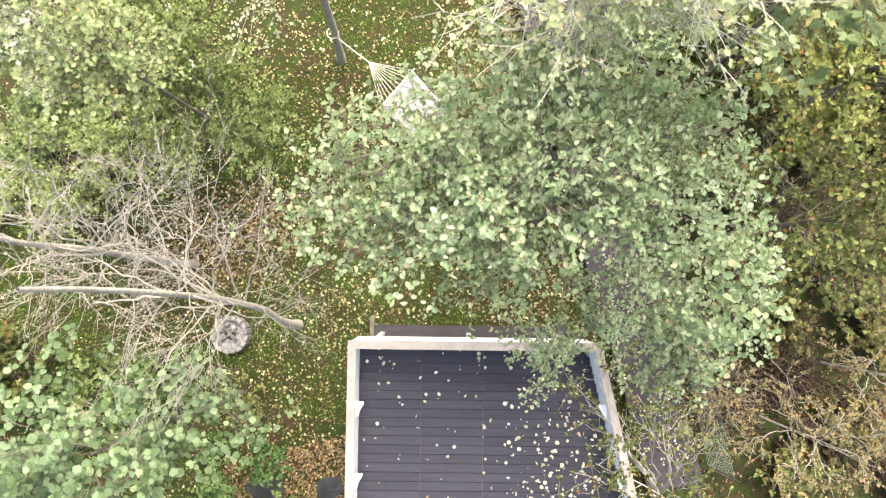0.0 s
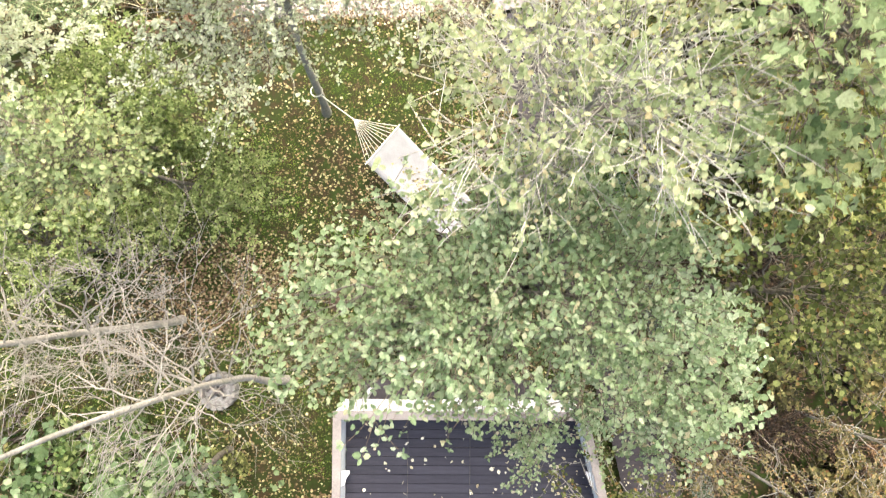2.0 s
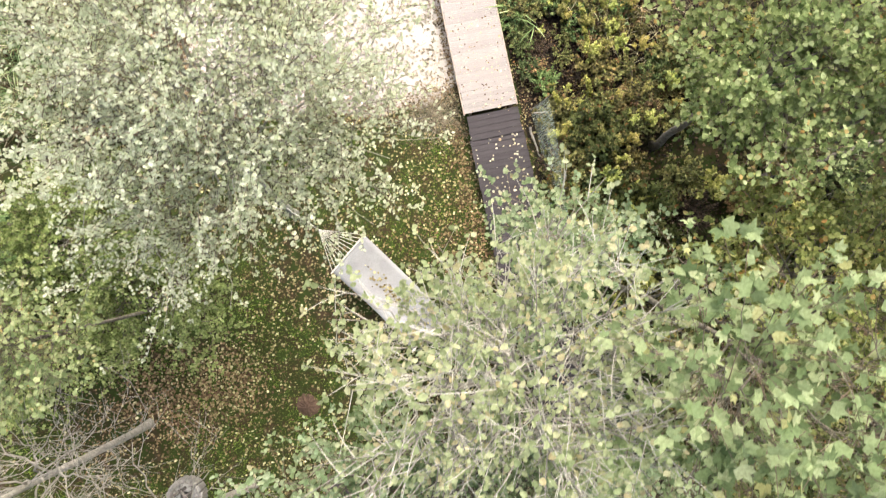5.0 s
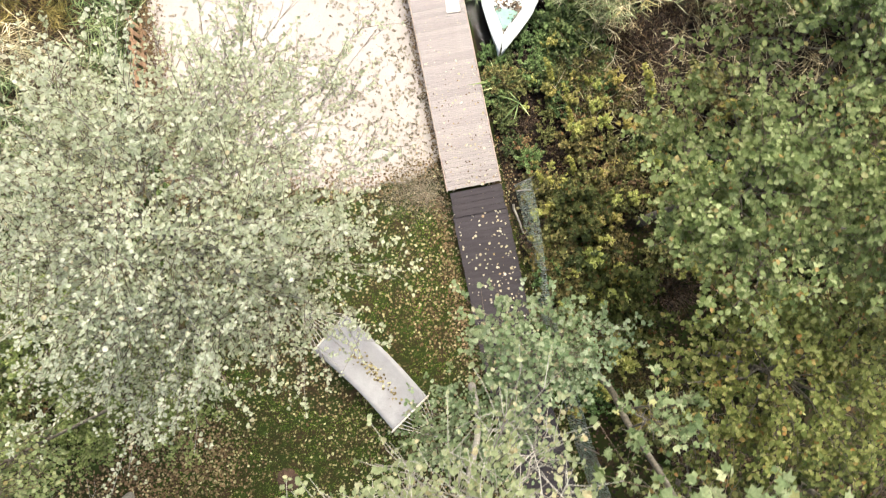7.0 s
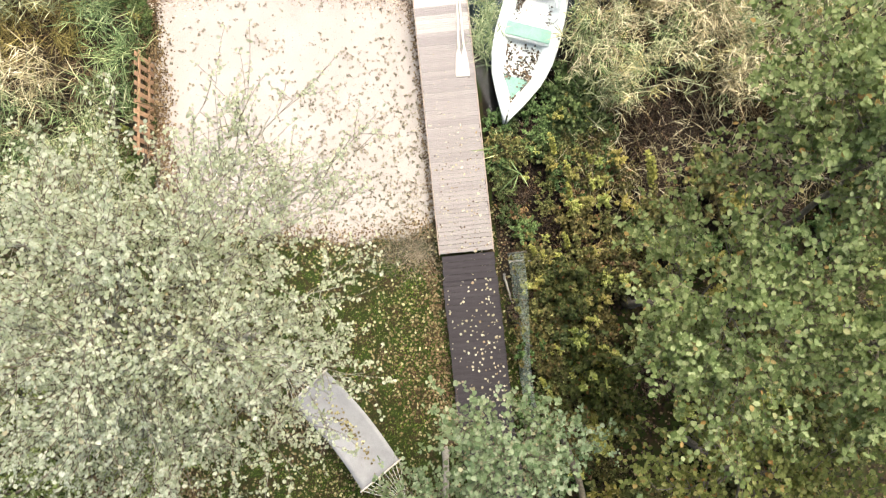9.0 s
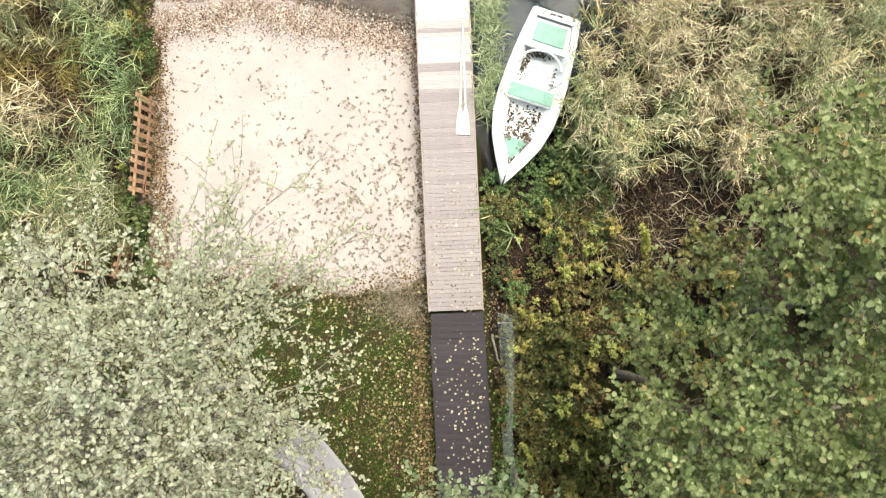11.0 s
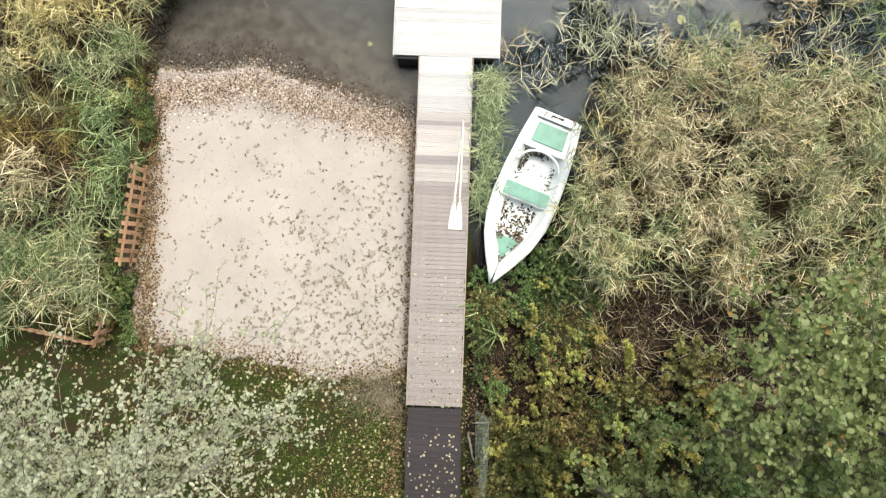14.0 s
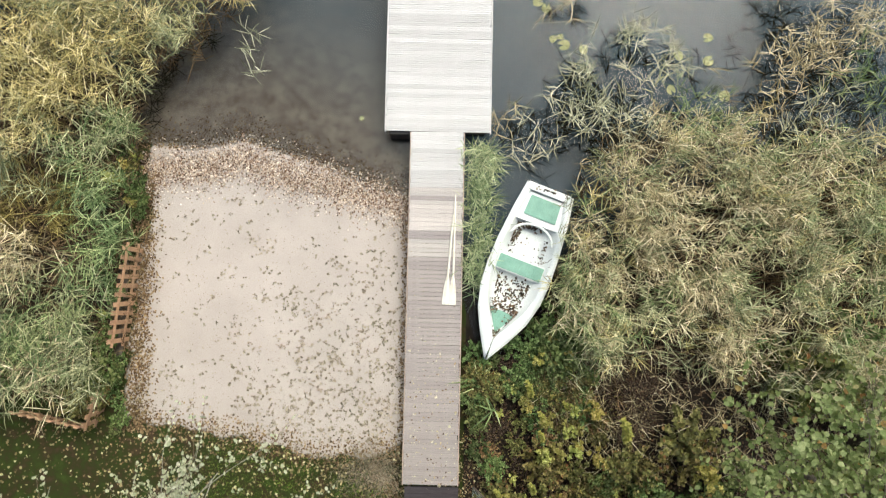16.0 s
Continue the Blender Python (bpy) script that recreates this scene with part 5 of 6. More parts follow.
def plant_bushes():
    rng = np.random.default_rng(40)
    spots = []
    # (x0, x1, y0, y1, count, weights over the kinds, scale)
    zones = [
        (1.3, 4.4, -8.6, -5.3, 84, (0.32, 0.20, 0.12, 0.0, 0.18, 0.0, 0.18), 0.46),
        (2.1, 3.5, -6.0, -4.5, 28, (0.34, 0.44, 0.22, 0.0, 0.0), 0.45),
        (2.1, 3.7, -7.2, -5.7, 28, (0.16, 0.10, 0.50, 0.0, 0.08, 0.0, 0.16), 0.55),
        (2.4, 5.6, -9.4, -7.5, 30, (0.36, 0.2, 0.34, 0.0, 0.05, 0.0, 0.05), 0.65),
        (1.0, 2.4, -6.0, -4.7, 16, (0.3, 0.6, 0.1, 0.0, 0.0), 0.5),
        (3.6, 5.8, -7.0, -5.3, 9, (0.0, 0.0, 0.0, 0.0, 1.0), 0.6),
        (4.4, 5.8, -5.5, -4.7, 6, (0.0, 0.0, 0.0, 0.0, 1.0), 0.8),
        (4.55, 4.6, -7.2, -7.15, 1, (0.0, 0.0, 0.0, 0.0, 0.0, 1.0), 1.2),
        (2.3, 3.5, -7.2, -6.2, 4, (0.0, 0.0, 0.0, 0.0, 0.0, 1.0), 0.7),
        (1.4, 2.8, -12.5, -8.3, 9, (0.0, 0.0, 0.0, 0.0, 0.0, 1.0), 0.7),
        (-7.45, -7.0, -7.0, -5.1, 9, (0.1, 0.9, 0.0, 0.0, 0.0), 0.34),
        (2.65, 3.4, -5.2, -4.2, 8, (0.2, 0.8, 0.0, 0.0, 0.0), 0.75),
        (1.25, 2.8, -13.5, -8.0, 76, (0.32, 0.10, 0.38, 0.0, 0.06, 0.0, 0.14), 0.66),
        (2.2, 9.0, -14.2, -9.0, 58, (0.38, 0.14, 0.32, 0.06, 0.04, 0.0, 0.06), 0.90),
        (5.6, 9.5, -9.0, -6.8, 14, (0.4, 0.4, 0.15, 0.0, 0.05), 0.9),
        (1.7, 8.0, -22.0, -14.0, 60, (0.22, 0.06, 0.0, 0.10, 0.52, 0.0, 0.10), 1.0),
        (-15.0, -10.5, -22.0, -7.5, 26, (0.2, 0.55, 0.0, 0.2, 0.05), 1.1),
        (-10.5, -7.8, -20.5, -16.0, 11, (0.1, 0.8, 0.0, 0.1, 0.0), 0.8),
        (-9.8, -7.4, -6.6, -4.6, 12, (0.2, 0.8, 0.0, 0.0, 0.0), 0.6),
        (-7.35, -6.9, -2.7, -0.7, 22, (0.1, 0.5, 0.4, 0.0, 0.0), 0.34),
        (-7.55, -7.0, -1.3, -0.5, 10, (0.1, 0.5, 0.4, 0.0, 0.0), 0.4),
        (-7.75, -7.3, -5.6, -0.6, 9, (0.1, 0.6, 0.3, 0.0, 0.0), 0.38),
        (0.8, 1.15, -7.4, -4.9, 10, (0.1, 0.8, 0.1, 0.0, 0.0), 0.42),
        (7.0, 11.5, -7.5, -4.5, 10, (0.3, 0.4, 0.2, 0.1, 0.0), 0.9),
    ]
    for x0, x1, y0, y1, n, w, sc in zones:
        for i in range(n):
            # neighbours of one kind stand together
            if n < 12 or i % 2 == 0:
                hx, hy, k = rng.uniform(x0, x1), rng.uniform(y0, y1), int(rng.choice(len(w), p=w))
            near = 0.0 if n < 12 else 0.45 * sc
            px, py, q = float(np.clip(hx + rng.normal(0, near), x0, x1)), float(np.clip(hy + rng.normal(0, near), y0, y1)), sc * rng.uniform(0.75, 1.25)
            if k < 4 and math.hypot((px - 5.0) / 1.1, (py + 6.4) / 0.65) < 1 and rng.uniform() < 0.75:
                continue
            spots.append((px, py, k, q))
    first = set()
    for x, y, k, sc in spots:
        ob = BUSH_KINDS[k]
        z = float(ground_z(np.array(x), np.array(y)))
        m = pose(x, y, z, rng.normal(-33, 2) if k == 5 else rng.normal(0, 6), rng.normal(-17, 2) if k == 5 else 0, 0 if k == 5 else rng.uniform(0, 360))
        if k in first:
            c = copy_thing(ob, m)
        else:
            first.add(k)
            c = ob
            c.matrix_basis = m
        c.scale = (sc, sc, sc * rng.uniform(0.85, 1.2) * 1.0)
        tagged(c, group="undergrowth")


plant_bushes()


# ---- reeds and rushes ----
def reed_bed(name, label, rng, x, y, high, leafcount, length, material, width=0.0150, lean=0.30, droop=(0.02, 0.35), kind="stuff", category="reeds", afloat=False, top=0.4, sway=0.0):
    """Stems with long arching leaves, all in one mesh."""
    k = len(x)
    z0 = np.full(k, WATER_Z + 0.004) if afloat else np.clip(ground_z(x, y), WATER_Z - 0.06, 0.0)
    h = rng.uniform(*high, k)
    la = rng.uniform(0, 2 * np.pi, k)
    lr = np.abs(rng.normal(0, lean, k)) * h
    foot = np.stack([x, y, z0], 1)
    tip = foot + np.stack([np.cos(la) * lr, np.sin(la) * lr, h], 1)
    # stems: flat ribbons
    w = 0.006
    sx = np.stack([-np.sin(la), np.cos(la), np.zeros(k)], 1) * w
    V1 = np.stack([foot - sx, foot + sx, tip + sx * 0.5, tip - sx * 0.5], 1).reshape(-1, 3)
    F1 = (np.arange(k)[:, None] * 4 + np.array([[0, 1, 2, 3]]))
    m = leafcount
    u = rng.uniform(0.0 if afloat else top, 1.0, (k, m)) ** 0.8
    a = rng.uniform(0, 2 * np.pi, (k, m))
    if sway:  # blown leaves of a clump hang to the same side
        a = (3.2 * fbm(x, y, 2.6, 2.0) - 0.8)[:, None] + rng.normal(0, sway, (k, m))
    L = rng.uniform(*length, (k, m)) * np.where(u > 0.9, 0.8, 1.0)
    at = foot[:, None] + (tip - foot)[:, None] * u[..., None]
    out = np.stack([np.cos(a), np.sin(a), np.zeros_like(a)], -1)
    side = np.stack([-np.sin(a), np.cos(a), np.zeros_like(a)], -1)
    rise = rng.uniform(0.0, 0.15, (k, m)) if afloat else rng.uniform(0.15, 0.9, (k, m))
    fall = rng.uniform(*droop, (k, m))
    twist = rng.normal(0, 0.12, (k, m))
    rows = []
    for s, ww in ((0.0, 0.6), (0.45, 1.0), (1.0, 0.08)):
        p = at + out * (L * s * 0.9)[..., None]
        p[..., 2] += L * (rise * s - fall * s * s)
        p[..., :2] += side[..., :2] * (twist * L * s * s * 0.5)[..., None]
        o = side * (width * ww * 0.5)
        o = o + np.array([0, 0, 1.0]) * (width * ww * 0.25) * np.sign(twist)[..., None]
        rows.append(p - o)
        rows.append(p + o)
    V2 = np.stack(rows, 2).reshape(-1, 3)
    n2 = k * m
    b = np.arange(n2)[:, None] * 6
    F2 = np.concatenate([b + np.array([[0, 1, 3, 2]]), b + np.array([[2, 3, 5, 4]])], 1).reshape(-1, 4)
    ob = raw(name, np.concatenate([V1, V2]), np.concatenate([F1, F2 + len(V1)]), material)
    return tagged(ob, label, category, kind=kind)


def scatter(rng, n, x0, x1, y0, y1, keep):
    x, y = rng.uniform(x0, x1, n), rng.uniform(y0, y1, n)
    ok = keep(x, y)
    return x[ok], y[ok]


rr = np.random.default_rng(50)


def in_east(x, y):
    top = np.interp(x, [1.6, 3.3, 3.6, 5.0, 6.5, 8.0, 9.5, 12], [-4.8, -1.9, -0.6, -0.2, 0.3, 0.2, -0.4, 0.2]) + 0.35 * fbm(x, y, 2.2, 0.4)
    thin = fbm(x, y, 2.4, 5.0) > -0.42
    low = np.interp(x, [2.0, 4.0, 6.0, 8.0, 12], [-5.4, -5.3, -5.2, -6.3, -6.6]) + 0.3 * fbm(x, y, 1.7, 1.4)
    left = np.interp(y, [-5.4, -3.8, -1.2, 1], [3.5, 2.75, 3.25, 3.4])
    hole = (np.hypot((x - 5.1) / 0.8, (y + 5.0) / 0.6) > 1) & (np.hypot((x - 5.6) / 0.5, (y + 2.2) / 0.3) > 1)
    return (y < top) & (y > low) & (x > left) & hole & thin


def in_west(x, y):
    right = np.interp(y, [-7.0, -5.2, -2.6, -1.2, -0.2, 0.4, 1.5, 3.0, 5.0], [-7.7, -7.2, -7.0, -6.8, -7.0, -7.1, -6.4, -4.7, -4.2]) + 0.22 * fbm(x, y, 2.6)
    return (x < right) & (y > -6.35 + 0.2 * fbm(x, y, 2.0))


def clumps(rng, n, per, x0, x1, y0, y1, keep, sigma=0.085):
    """Reeds in loose clumps, with gaps between them."""
    cx, cy = scatter(rng, n, x0, x1, y0, y1, keep)
    x, y = np.repeat(cx, per) + rng.normal(0, sigma, len(cx) * per), np.repeat(cy, per) + rng.normal(0, sigma, len(cy) * per)
    ok = keep(x, y)
    return x[ok], y[ok]


x, y = clumps(rr, 640, 7, 1.8, 12.5, -6.0, 1.2, in_east, sigma=0.11)
kind = 0.6 * fbm(x, y, 4.2, 3.0) + 0.35 * fbm(x, y, 0.9, 7.0) + rr.normal(0, 0.26, len(x))
for pick, high, label, made in ((kind < -0.1, (0.9, 2.0), "dense bed of tan dying reeds in shallow water", REED_TAN),
                                ((kind >= -0.1) & (kind < 0.34), (0.9, 2.0), "olive half-withered reeds among the tan ones", REED_OLIVE),
                                ((kind >= 0.34) & (kind < 0.46), (0.9, 2.1), "golden reeds among the tan ones", REED_GOLD),
                                (kind >= 0.46, (0.9, 1.8), "green reeds mixed among the tan ones", REED_GREEN)):
    reed_bed("reed_bed", label, rr, x[pick], y[pick], high, 11, (0.22, 0.50), made, width=0.0140, top=0.58, sway=1.25)
x, y = scatter(rr, 3800, 1.9, 12.5, -6.0, 0.6, lambda a, b: in_east(a, b + 0.1))
reed_bed("broken_reeds", "low rusty broken reeds under the tall ones", rr, x, y, (0.15, 0.7), 5, (0.2, 0.45), REED_BROWN, width=0.013, lean=0.9)
x, y = clumps(rr, 860, 6, -15.5, -4.0, -7.5, 6.0, in_west)
edge_x = np.interp(y, [-7.0, -2.6, -0.2, 1.6, 3.0, 5.0], [-7.9, -7.2, -7.3, -6.6, -4.9, -4.4])
dry = 0.6 * fbm(x, y, 1.1, 0.6) + rr.normal(0, 0.22, len(x))
band = edge_x - x
lush = (band + dry < 1.0) & (y < 0.3 + 0.5 * dry)
blond = ~lush & (y + 1.2 * dry > -0.9)
hollow = ~lush & ~blond & (np.hypot((x + 9.1) / 1.9, (y + 1.5) / 1.3) + 0.3 * dry < 1)
mixed = ~lush & ~blond & ~hollow
pale = (dry > 0.22) & mixed
for pick, high, label, made in ((blond & (dry < 0.02), (0.9, 1.9), "tall golden reeds along the lake edge", REED_GOLD),
                                (blond & (dry >= 0.02), (0.8, 1.7), "olive reeds among the golden ones", REED_OLIVE),
                                (hollow, (0.25, 0.7), "low olive brown reeds in a hollow", REED_MOSS),
                                (pale, (0.9, 1.6), "withered tan reeds behind the beach", REED_TAN),
                                ((mixed & ~pale & (dry > -0.12)) | (lush & (dry > 0.12)), (0.7, 1.5), "olive green reeds behind the picket fence", REED_OLIVE),
                                ((lush & (dry <= 0.12)) | (mixed & (dry <= -0.12)), (0.6, 1.5), "lush green reeds beside the beach", REED_GREEN)):
    reed_bed("reed_bed", label, rr, x[pick], y[pick], high, 10, (0.26, 0.60), made, width=0.0155, sway=1.3)
x, y = scatter(rr, 3600, -13.5, -5.0, -6.4, 3.2, in_west)
reed_bed("broken_reeds", "low rusty broken reeds under the tall ones", rr, x, y, (0.15, 0.6), 5, (0.2, 0.5), REED_BROWN, width=0.014, lean=0.9)
x, y = scatter(rr, 250, 0.80, 1.4, -3.6, -0.3, lambda a, b: a < np.interp(b, [-3.6, -2, 0], [1.0, 1.25, 1.4]))
reed_bed("rushes", "green rushes growing beside the jetty", rr, x, y, (0.3, 0.75), 7, (0.25, 0.5), REED_RUSH, width=0.016)
# flat black blades on the surface paint the reflection of the west reeds
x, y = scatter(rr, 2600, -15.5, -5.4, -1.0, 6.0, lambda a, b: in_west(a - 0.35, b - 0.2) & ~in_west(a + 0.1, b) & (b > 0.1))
reed_bed("reed_reflections", "black blades painting reed reflections at the waterline", rr, x, y, (0.03, 0.12), 6, (0.2, 0.4), REED_DARK, lean=0.8, droop=(0.0, 0.02), afloat=True)


# likewise a painted reflection along the east reed edge
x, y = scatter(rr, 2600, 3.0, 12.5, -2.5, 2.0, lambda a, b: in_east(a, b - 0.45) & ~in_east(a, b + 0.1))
reed_bed("reed_reflections", "black blades painting reed reflections along the reed edge", rr, x[:260], y[:260], (0.02, 0.06), 9, (0.18, 0.4), REED_DARK, lean=1.5, droop=(0.0, 0.02), afloat=True)


def reed_tuft(px, py, spread, count, material, label, dark):
    rng = np.random.default_rng(int(abs(px * 97 + py * 31) * 10))
    count = int(count * 0.7)
    x, y = rng.normal(px, spread * 1.35, count), rng.normal(py, spread * 1.1, count)
    ob = reed_bed("reed_tuft", label, rng, x, y, (0.3, 0.8), 6, (0.25, 0.5), material, width=0.017, lean=0.6, kind="", category="reeds")
    tagged(ob, group="reed tufts in open water")
    # black blades laid flat round the tuft imitate its reflection
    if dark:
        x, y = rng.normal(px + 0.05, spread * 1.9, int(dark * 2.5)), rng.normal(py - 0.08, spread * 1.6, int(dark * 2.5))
        ob = reed_bed("reed_reflections", "black blades painting the tuft's reflection on the water", rng, x, y, (0.02, 0.06), 7, (0.2, 0.46), REED_DARK, lean=1.5, droop=(0.0, 0.02), afloat=True)


for px, py, sp, ct, mat, dk in ((3.55, 0.85, 0.30, 40, REED_PALE, 40), (4.45, 2.35, 0.18, 30, REED_PALE, 10), (3.3, 1.6, 0.14, 18, REED_PALE, 6), (4.3, 0.6, 0.35, 44, REED_PALE, 26),
                                (5.55, 2.0, 0.16, 20, REED_PALE, 4), (8.6, 2.1, 0.35, 70, REED_TAN, 34), (9.9, 2.8, 0.45, 90, REED_TAN, 20), (10.2, 1.3, 0.4, 60, REED_GREEN, 24),
                                (2.3, -0.15, 0.22, 12, REED_PALE, 6), (2.0, 0.45, 0.14, 7, REED_PALE, 4), (1.55, 0.2, 0.12, 8, REED_TAN, 4), (7.7, 0.9, 0.22, 26, REED_TAN, 16),
                                (8.8, 0.35, 0.3, 34, REED_PALE, 26), (6.0, 0.5, 0.25, 30, REED_GREEN, 14), (8.1, 3.2, 0.25, 16, REED_DARK, 12), (3.0, 3.2, 0.12, 8, REED_TAN, 6), (-4.3, 2.05, 0.10, 6, REED_PALE, 0),
                                (-4.3, 1.2, 0.10, 4, REED_PALE, 0)):
    reed_tuft(px, py, sp, ct, mat, "loose tuft of bent reeds standing in the water", dk)


x, y = rr.normal(1.05, 0.05, 9), rr.normal(-5.75, 0.06, 9)
tagged(reed_bed("iris_clump", "clump of long green iris blades beside the jetty", rr, x, y, (0.15, 0.4), 4, (0.45, 0.8), REED_GREEN, width=0.035, lean=0.5, kind="", category="plant"))


# ---- sticks at the end of the net ----
def stick(a, b, r, material, label):
    p, q = np.array(a, float), np.array(b, float)
    g = np.linspace(0, 1, 7)[:, None]
    rng = np.random.default_rng(77)
    line = p * (1 - g) + q * g + rng.normal(0, r * 0.4, (7, 3))
    v, f = tube(line, np.linspace(r, r * 0.6, 7), 7)
    tagged(raw("stick", v, f, material, smooth=True), label, "stick")


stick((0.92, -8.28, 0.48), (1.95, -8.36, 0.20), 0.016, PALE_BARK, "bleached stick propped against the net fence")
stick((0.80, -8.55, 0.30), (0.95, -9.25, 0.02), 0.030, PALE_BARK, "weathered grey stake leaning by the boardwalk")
stick((5.2, -10.85, 0.55), (8.6, -10.55, 0.45), 0.085, BARK, "fallen grey log among the bushes")


# ---- lily pads ----
def lily_pad(x, y, r, turn, tilt):
    bm = bmesh.new()
    n = 18
    cen = bm.verts.new((0, 0, 0.004))
    ring = []
    for k in range(n):
        a = radians(18) + (2 * math.pi - radians(36)) * k / (n - 1)
        rr_ = r * (1 + 0.05 * math.sin(3 * a + x))
        ring.append(bm.verts.new((rr_ * math.cos(a), rr_ * 0.86 * math.sin(a), 0.006 + 0.008 * math.sin(4 * a + y))))
    fs = [bm.faces.new((cen, ring[k], ring[k + 1])) for k in range(n - 1)]
    bmesh.ops.solidify(bm, geom=fs, thickness=0.004)
    ob = part("lily_pad", bm, PAD_LEAF)
    ob.matrix_basis = pose(x, y, WATER_Z + 0.008, tilt, 0, turn)
    tagged(ob, "yellow-green lily pad floating on the water", "lily pad", group="lily pads")


for x, y, r, a in ((2.35, 3.35, 0.13, 10), (2.55, 3.2, 0.13, 80), (6.44, 2.55, 0.125, 200), (6.45, 1.98, 0.14, 30), (5.73, 2.1, 0.13, 120), (2.72, 2.45, 0.10, 50), (2.98, 2.3, 0.15, 190), (2.9, 2.5, 0.08, 0),
                   (3.45, 2.2, 0.12, 90), (5.55, 1.25, 0.12, 300), (6.83, 1.12, 0.15, 270), (9.0, 0.55, 0.13, 45), (6.35, 1.1, 0.05, 45), (-1.82, 0.41, 0.06, 45)):
    lily_pad(x, y, r, a, 2)


# ---- fallen leaves and grass ----
def on_land(x, y):
    return y < shore(x) - 0.3


def walkway(x, y):
    cx = np.interp(y, [-21, -18, -12.2, -8.0, 0], [0.60, 0.53, 0.04, 0.02, 0.0])
    return np.abs(x - cx) < 0.62


lr = np.random.default_rng(60)


def lawn_keep(x, y):
    # the house stands on its own rectangle
    c, s_ = math.cos(radians(12.1)), math.sin(radians(12.1))
    dx, dy = x + 5.58, y + 15.69
    u, v = dx * c - dy * s_, dx * s_ + dy * c
    inside = (u > 0.05) & (u < 4.8 - 0.24 * v) & (v < 0.02) & (v > -5.5)
    return ~walkway(x, y) & ~inside & (sand_mask(x, y) < 0.45) & on_land(x, y) & (np.hypot(x + 8.64, y + 15.2) > 0.45)


def patchy(x, y, lo):
    return lr.uniform(0, 1, len(x)) < lo + (1 - lo) * np.clip(0.5 + 0.9 * fbm(x, y, 1.6, 0.9), 0, 1)


x, y = scatter(lr, 50000, -14.5, 1.3, -22.0, -6.9, lawn_keep)
ok = patchy(x, y, 0.30) & (lr.uniform(0, 1, len(x)) < np.interp(x, [-14, -8.8, -7.4, 0], [0.4, 0.5, 1, 1]) * np.where((y > -9.2) & (x < -4.5), 0.6, 1.0))
x, y = x[ok], y[ok]
ob = litter("lawn_leaves", lr, x, y, ground_z(x, y) + lr.uniform(0.012, 0.045, len(x)), (0.015, 0.085), LITTER, wide=0.37, tilt=0.6)
tagged(ob, "yellow and tan fallen leaves strewn over the lawn", "leaves", kind="stuff")
x, y = scatter(lr, 40000, -14.5, 1.3, -22.0, -6.9, lawn_keep)
ok = lr.uniform(0, 1, len(x)) < np.clip(0.12 - 0.9 * fbm(x, y, 0.9, 2.3), 0.03, 1)
x, y = x[ok], y[ok]
ob = litter("lawn_leaves", lr, x, y, ground_z(x, y) + lr.uniform(0.008, 0.03, len(x)), (0.03, 0.06), LITTER_BROWN, wide=0.46)
tagged(ob, "brown decaying leaves between the grass", "leaves", kind="stuff")
x = np.concatenate([lr.normal(-7.4, 0.9, 700), lr.normal(-0.85, 0.16, 800), lr.normal(-1.5, 0.45, 400)])
y = np.concatenate([lr.normal(-13.1, 0.6, 700), lr.uniform(-12.5, -8.0, 800), lr.normal(-10.9, 0.55, 400)])
ok = lawn_keep(x, y)
x, y = x[ok], y[ok]
ob = litter("lawn_leaves", lr, x, y, ground_z(x, y) + lr.uniform(0.01, 0.04, len(x)), (0.03, 0.07), LITTER_BROWN, wide=0.44)
tagged(ob, "patches of rusty brown leaves on the lawn", "leaves", kind="stuff")
br = np.random.default_rng(81)
for number, made in ((5600, LITTER_BROWN), (1300, LITTER)):
    x, y = scatter(br, number, -10.6, -6.2, -14.6, -11.2, lambda a, b: br.uniform(0, 1, len(a)) < np.exp(-np.hypot((a + 8.4) / 1.7, (b + 12.9) / 1.1) ** 4) * (0.65 + 0.5 * fbm(a, b, 3.0, 2.0)))
    ob = litter("leaf_carpet", br, x, y, ground_z(x, y) + br.uniform(0.012, 0.05, len(x)), (0.04, 0.085), made, wide=0.44, tilt=0.4)
    tagged(ob, "thick carpet of brown fallen leaves under the bare trees" if made is LITTER_BROWN else "pale yellow leaves strewn over the brown ones", "leaves", kind="stuff")
x, y = scatter(lr, 3200, -9.4, -5.9, -20.0, -18.0, lawn_keep)
ob = litter("leaf_drift", lr, x, y, ground_z(x, y) + lr.uniform(0.02, 0.08, len(x)), (0.04, 0.075), LITTER_BROWN, wide=0.46)
tagged(ob, "thick drift of rusty leaves behind the house corner", "leaves", kind="stuff")
# leaf carpet whose near-black colour deepens the shade below the bushes
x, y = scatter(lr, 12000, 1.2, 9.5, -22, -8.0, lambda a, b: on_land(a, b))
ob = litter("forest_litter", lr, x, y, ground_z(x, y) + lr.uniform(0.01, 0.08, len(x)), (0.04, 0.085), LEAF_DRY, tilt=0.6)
tagged(ob, "withered leaves under the bushes, blackened for the shade there", "leaves", kind="stuff")
x, y = scatter(lr, 1300, 1.2, 9.5, -22, -8.0, lambda a, b: on_land(a, b))
ob = litter("forest_litter", lr, x, y, ground_z(x, y) + lr.uniform(0.01, 0.06, len(x)), (0.04, 0.08), LITTER_BROWN)
tagged(ob, "rusty leaf litter under the bushes", "leaves", kind="stuff")
# same blackened leaves, painting shade between the brambles
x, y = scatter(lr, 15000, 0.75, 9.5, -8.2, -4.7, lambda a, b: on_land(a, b))
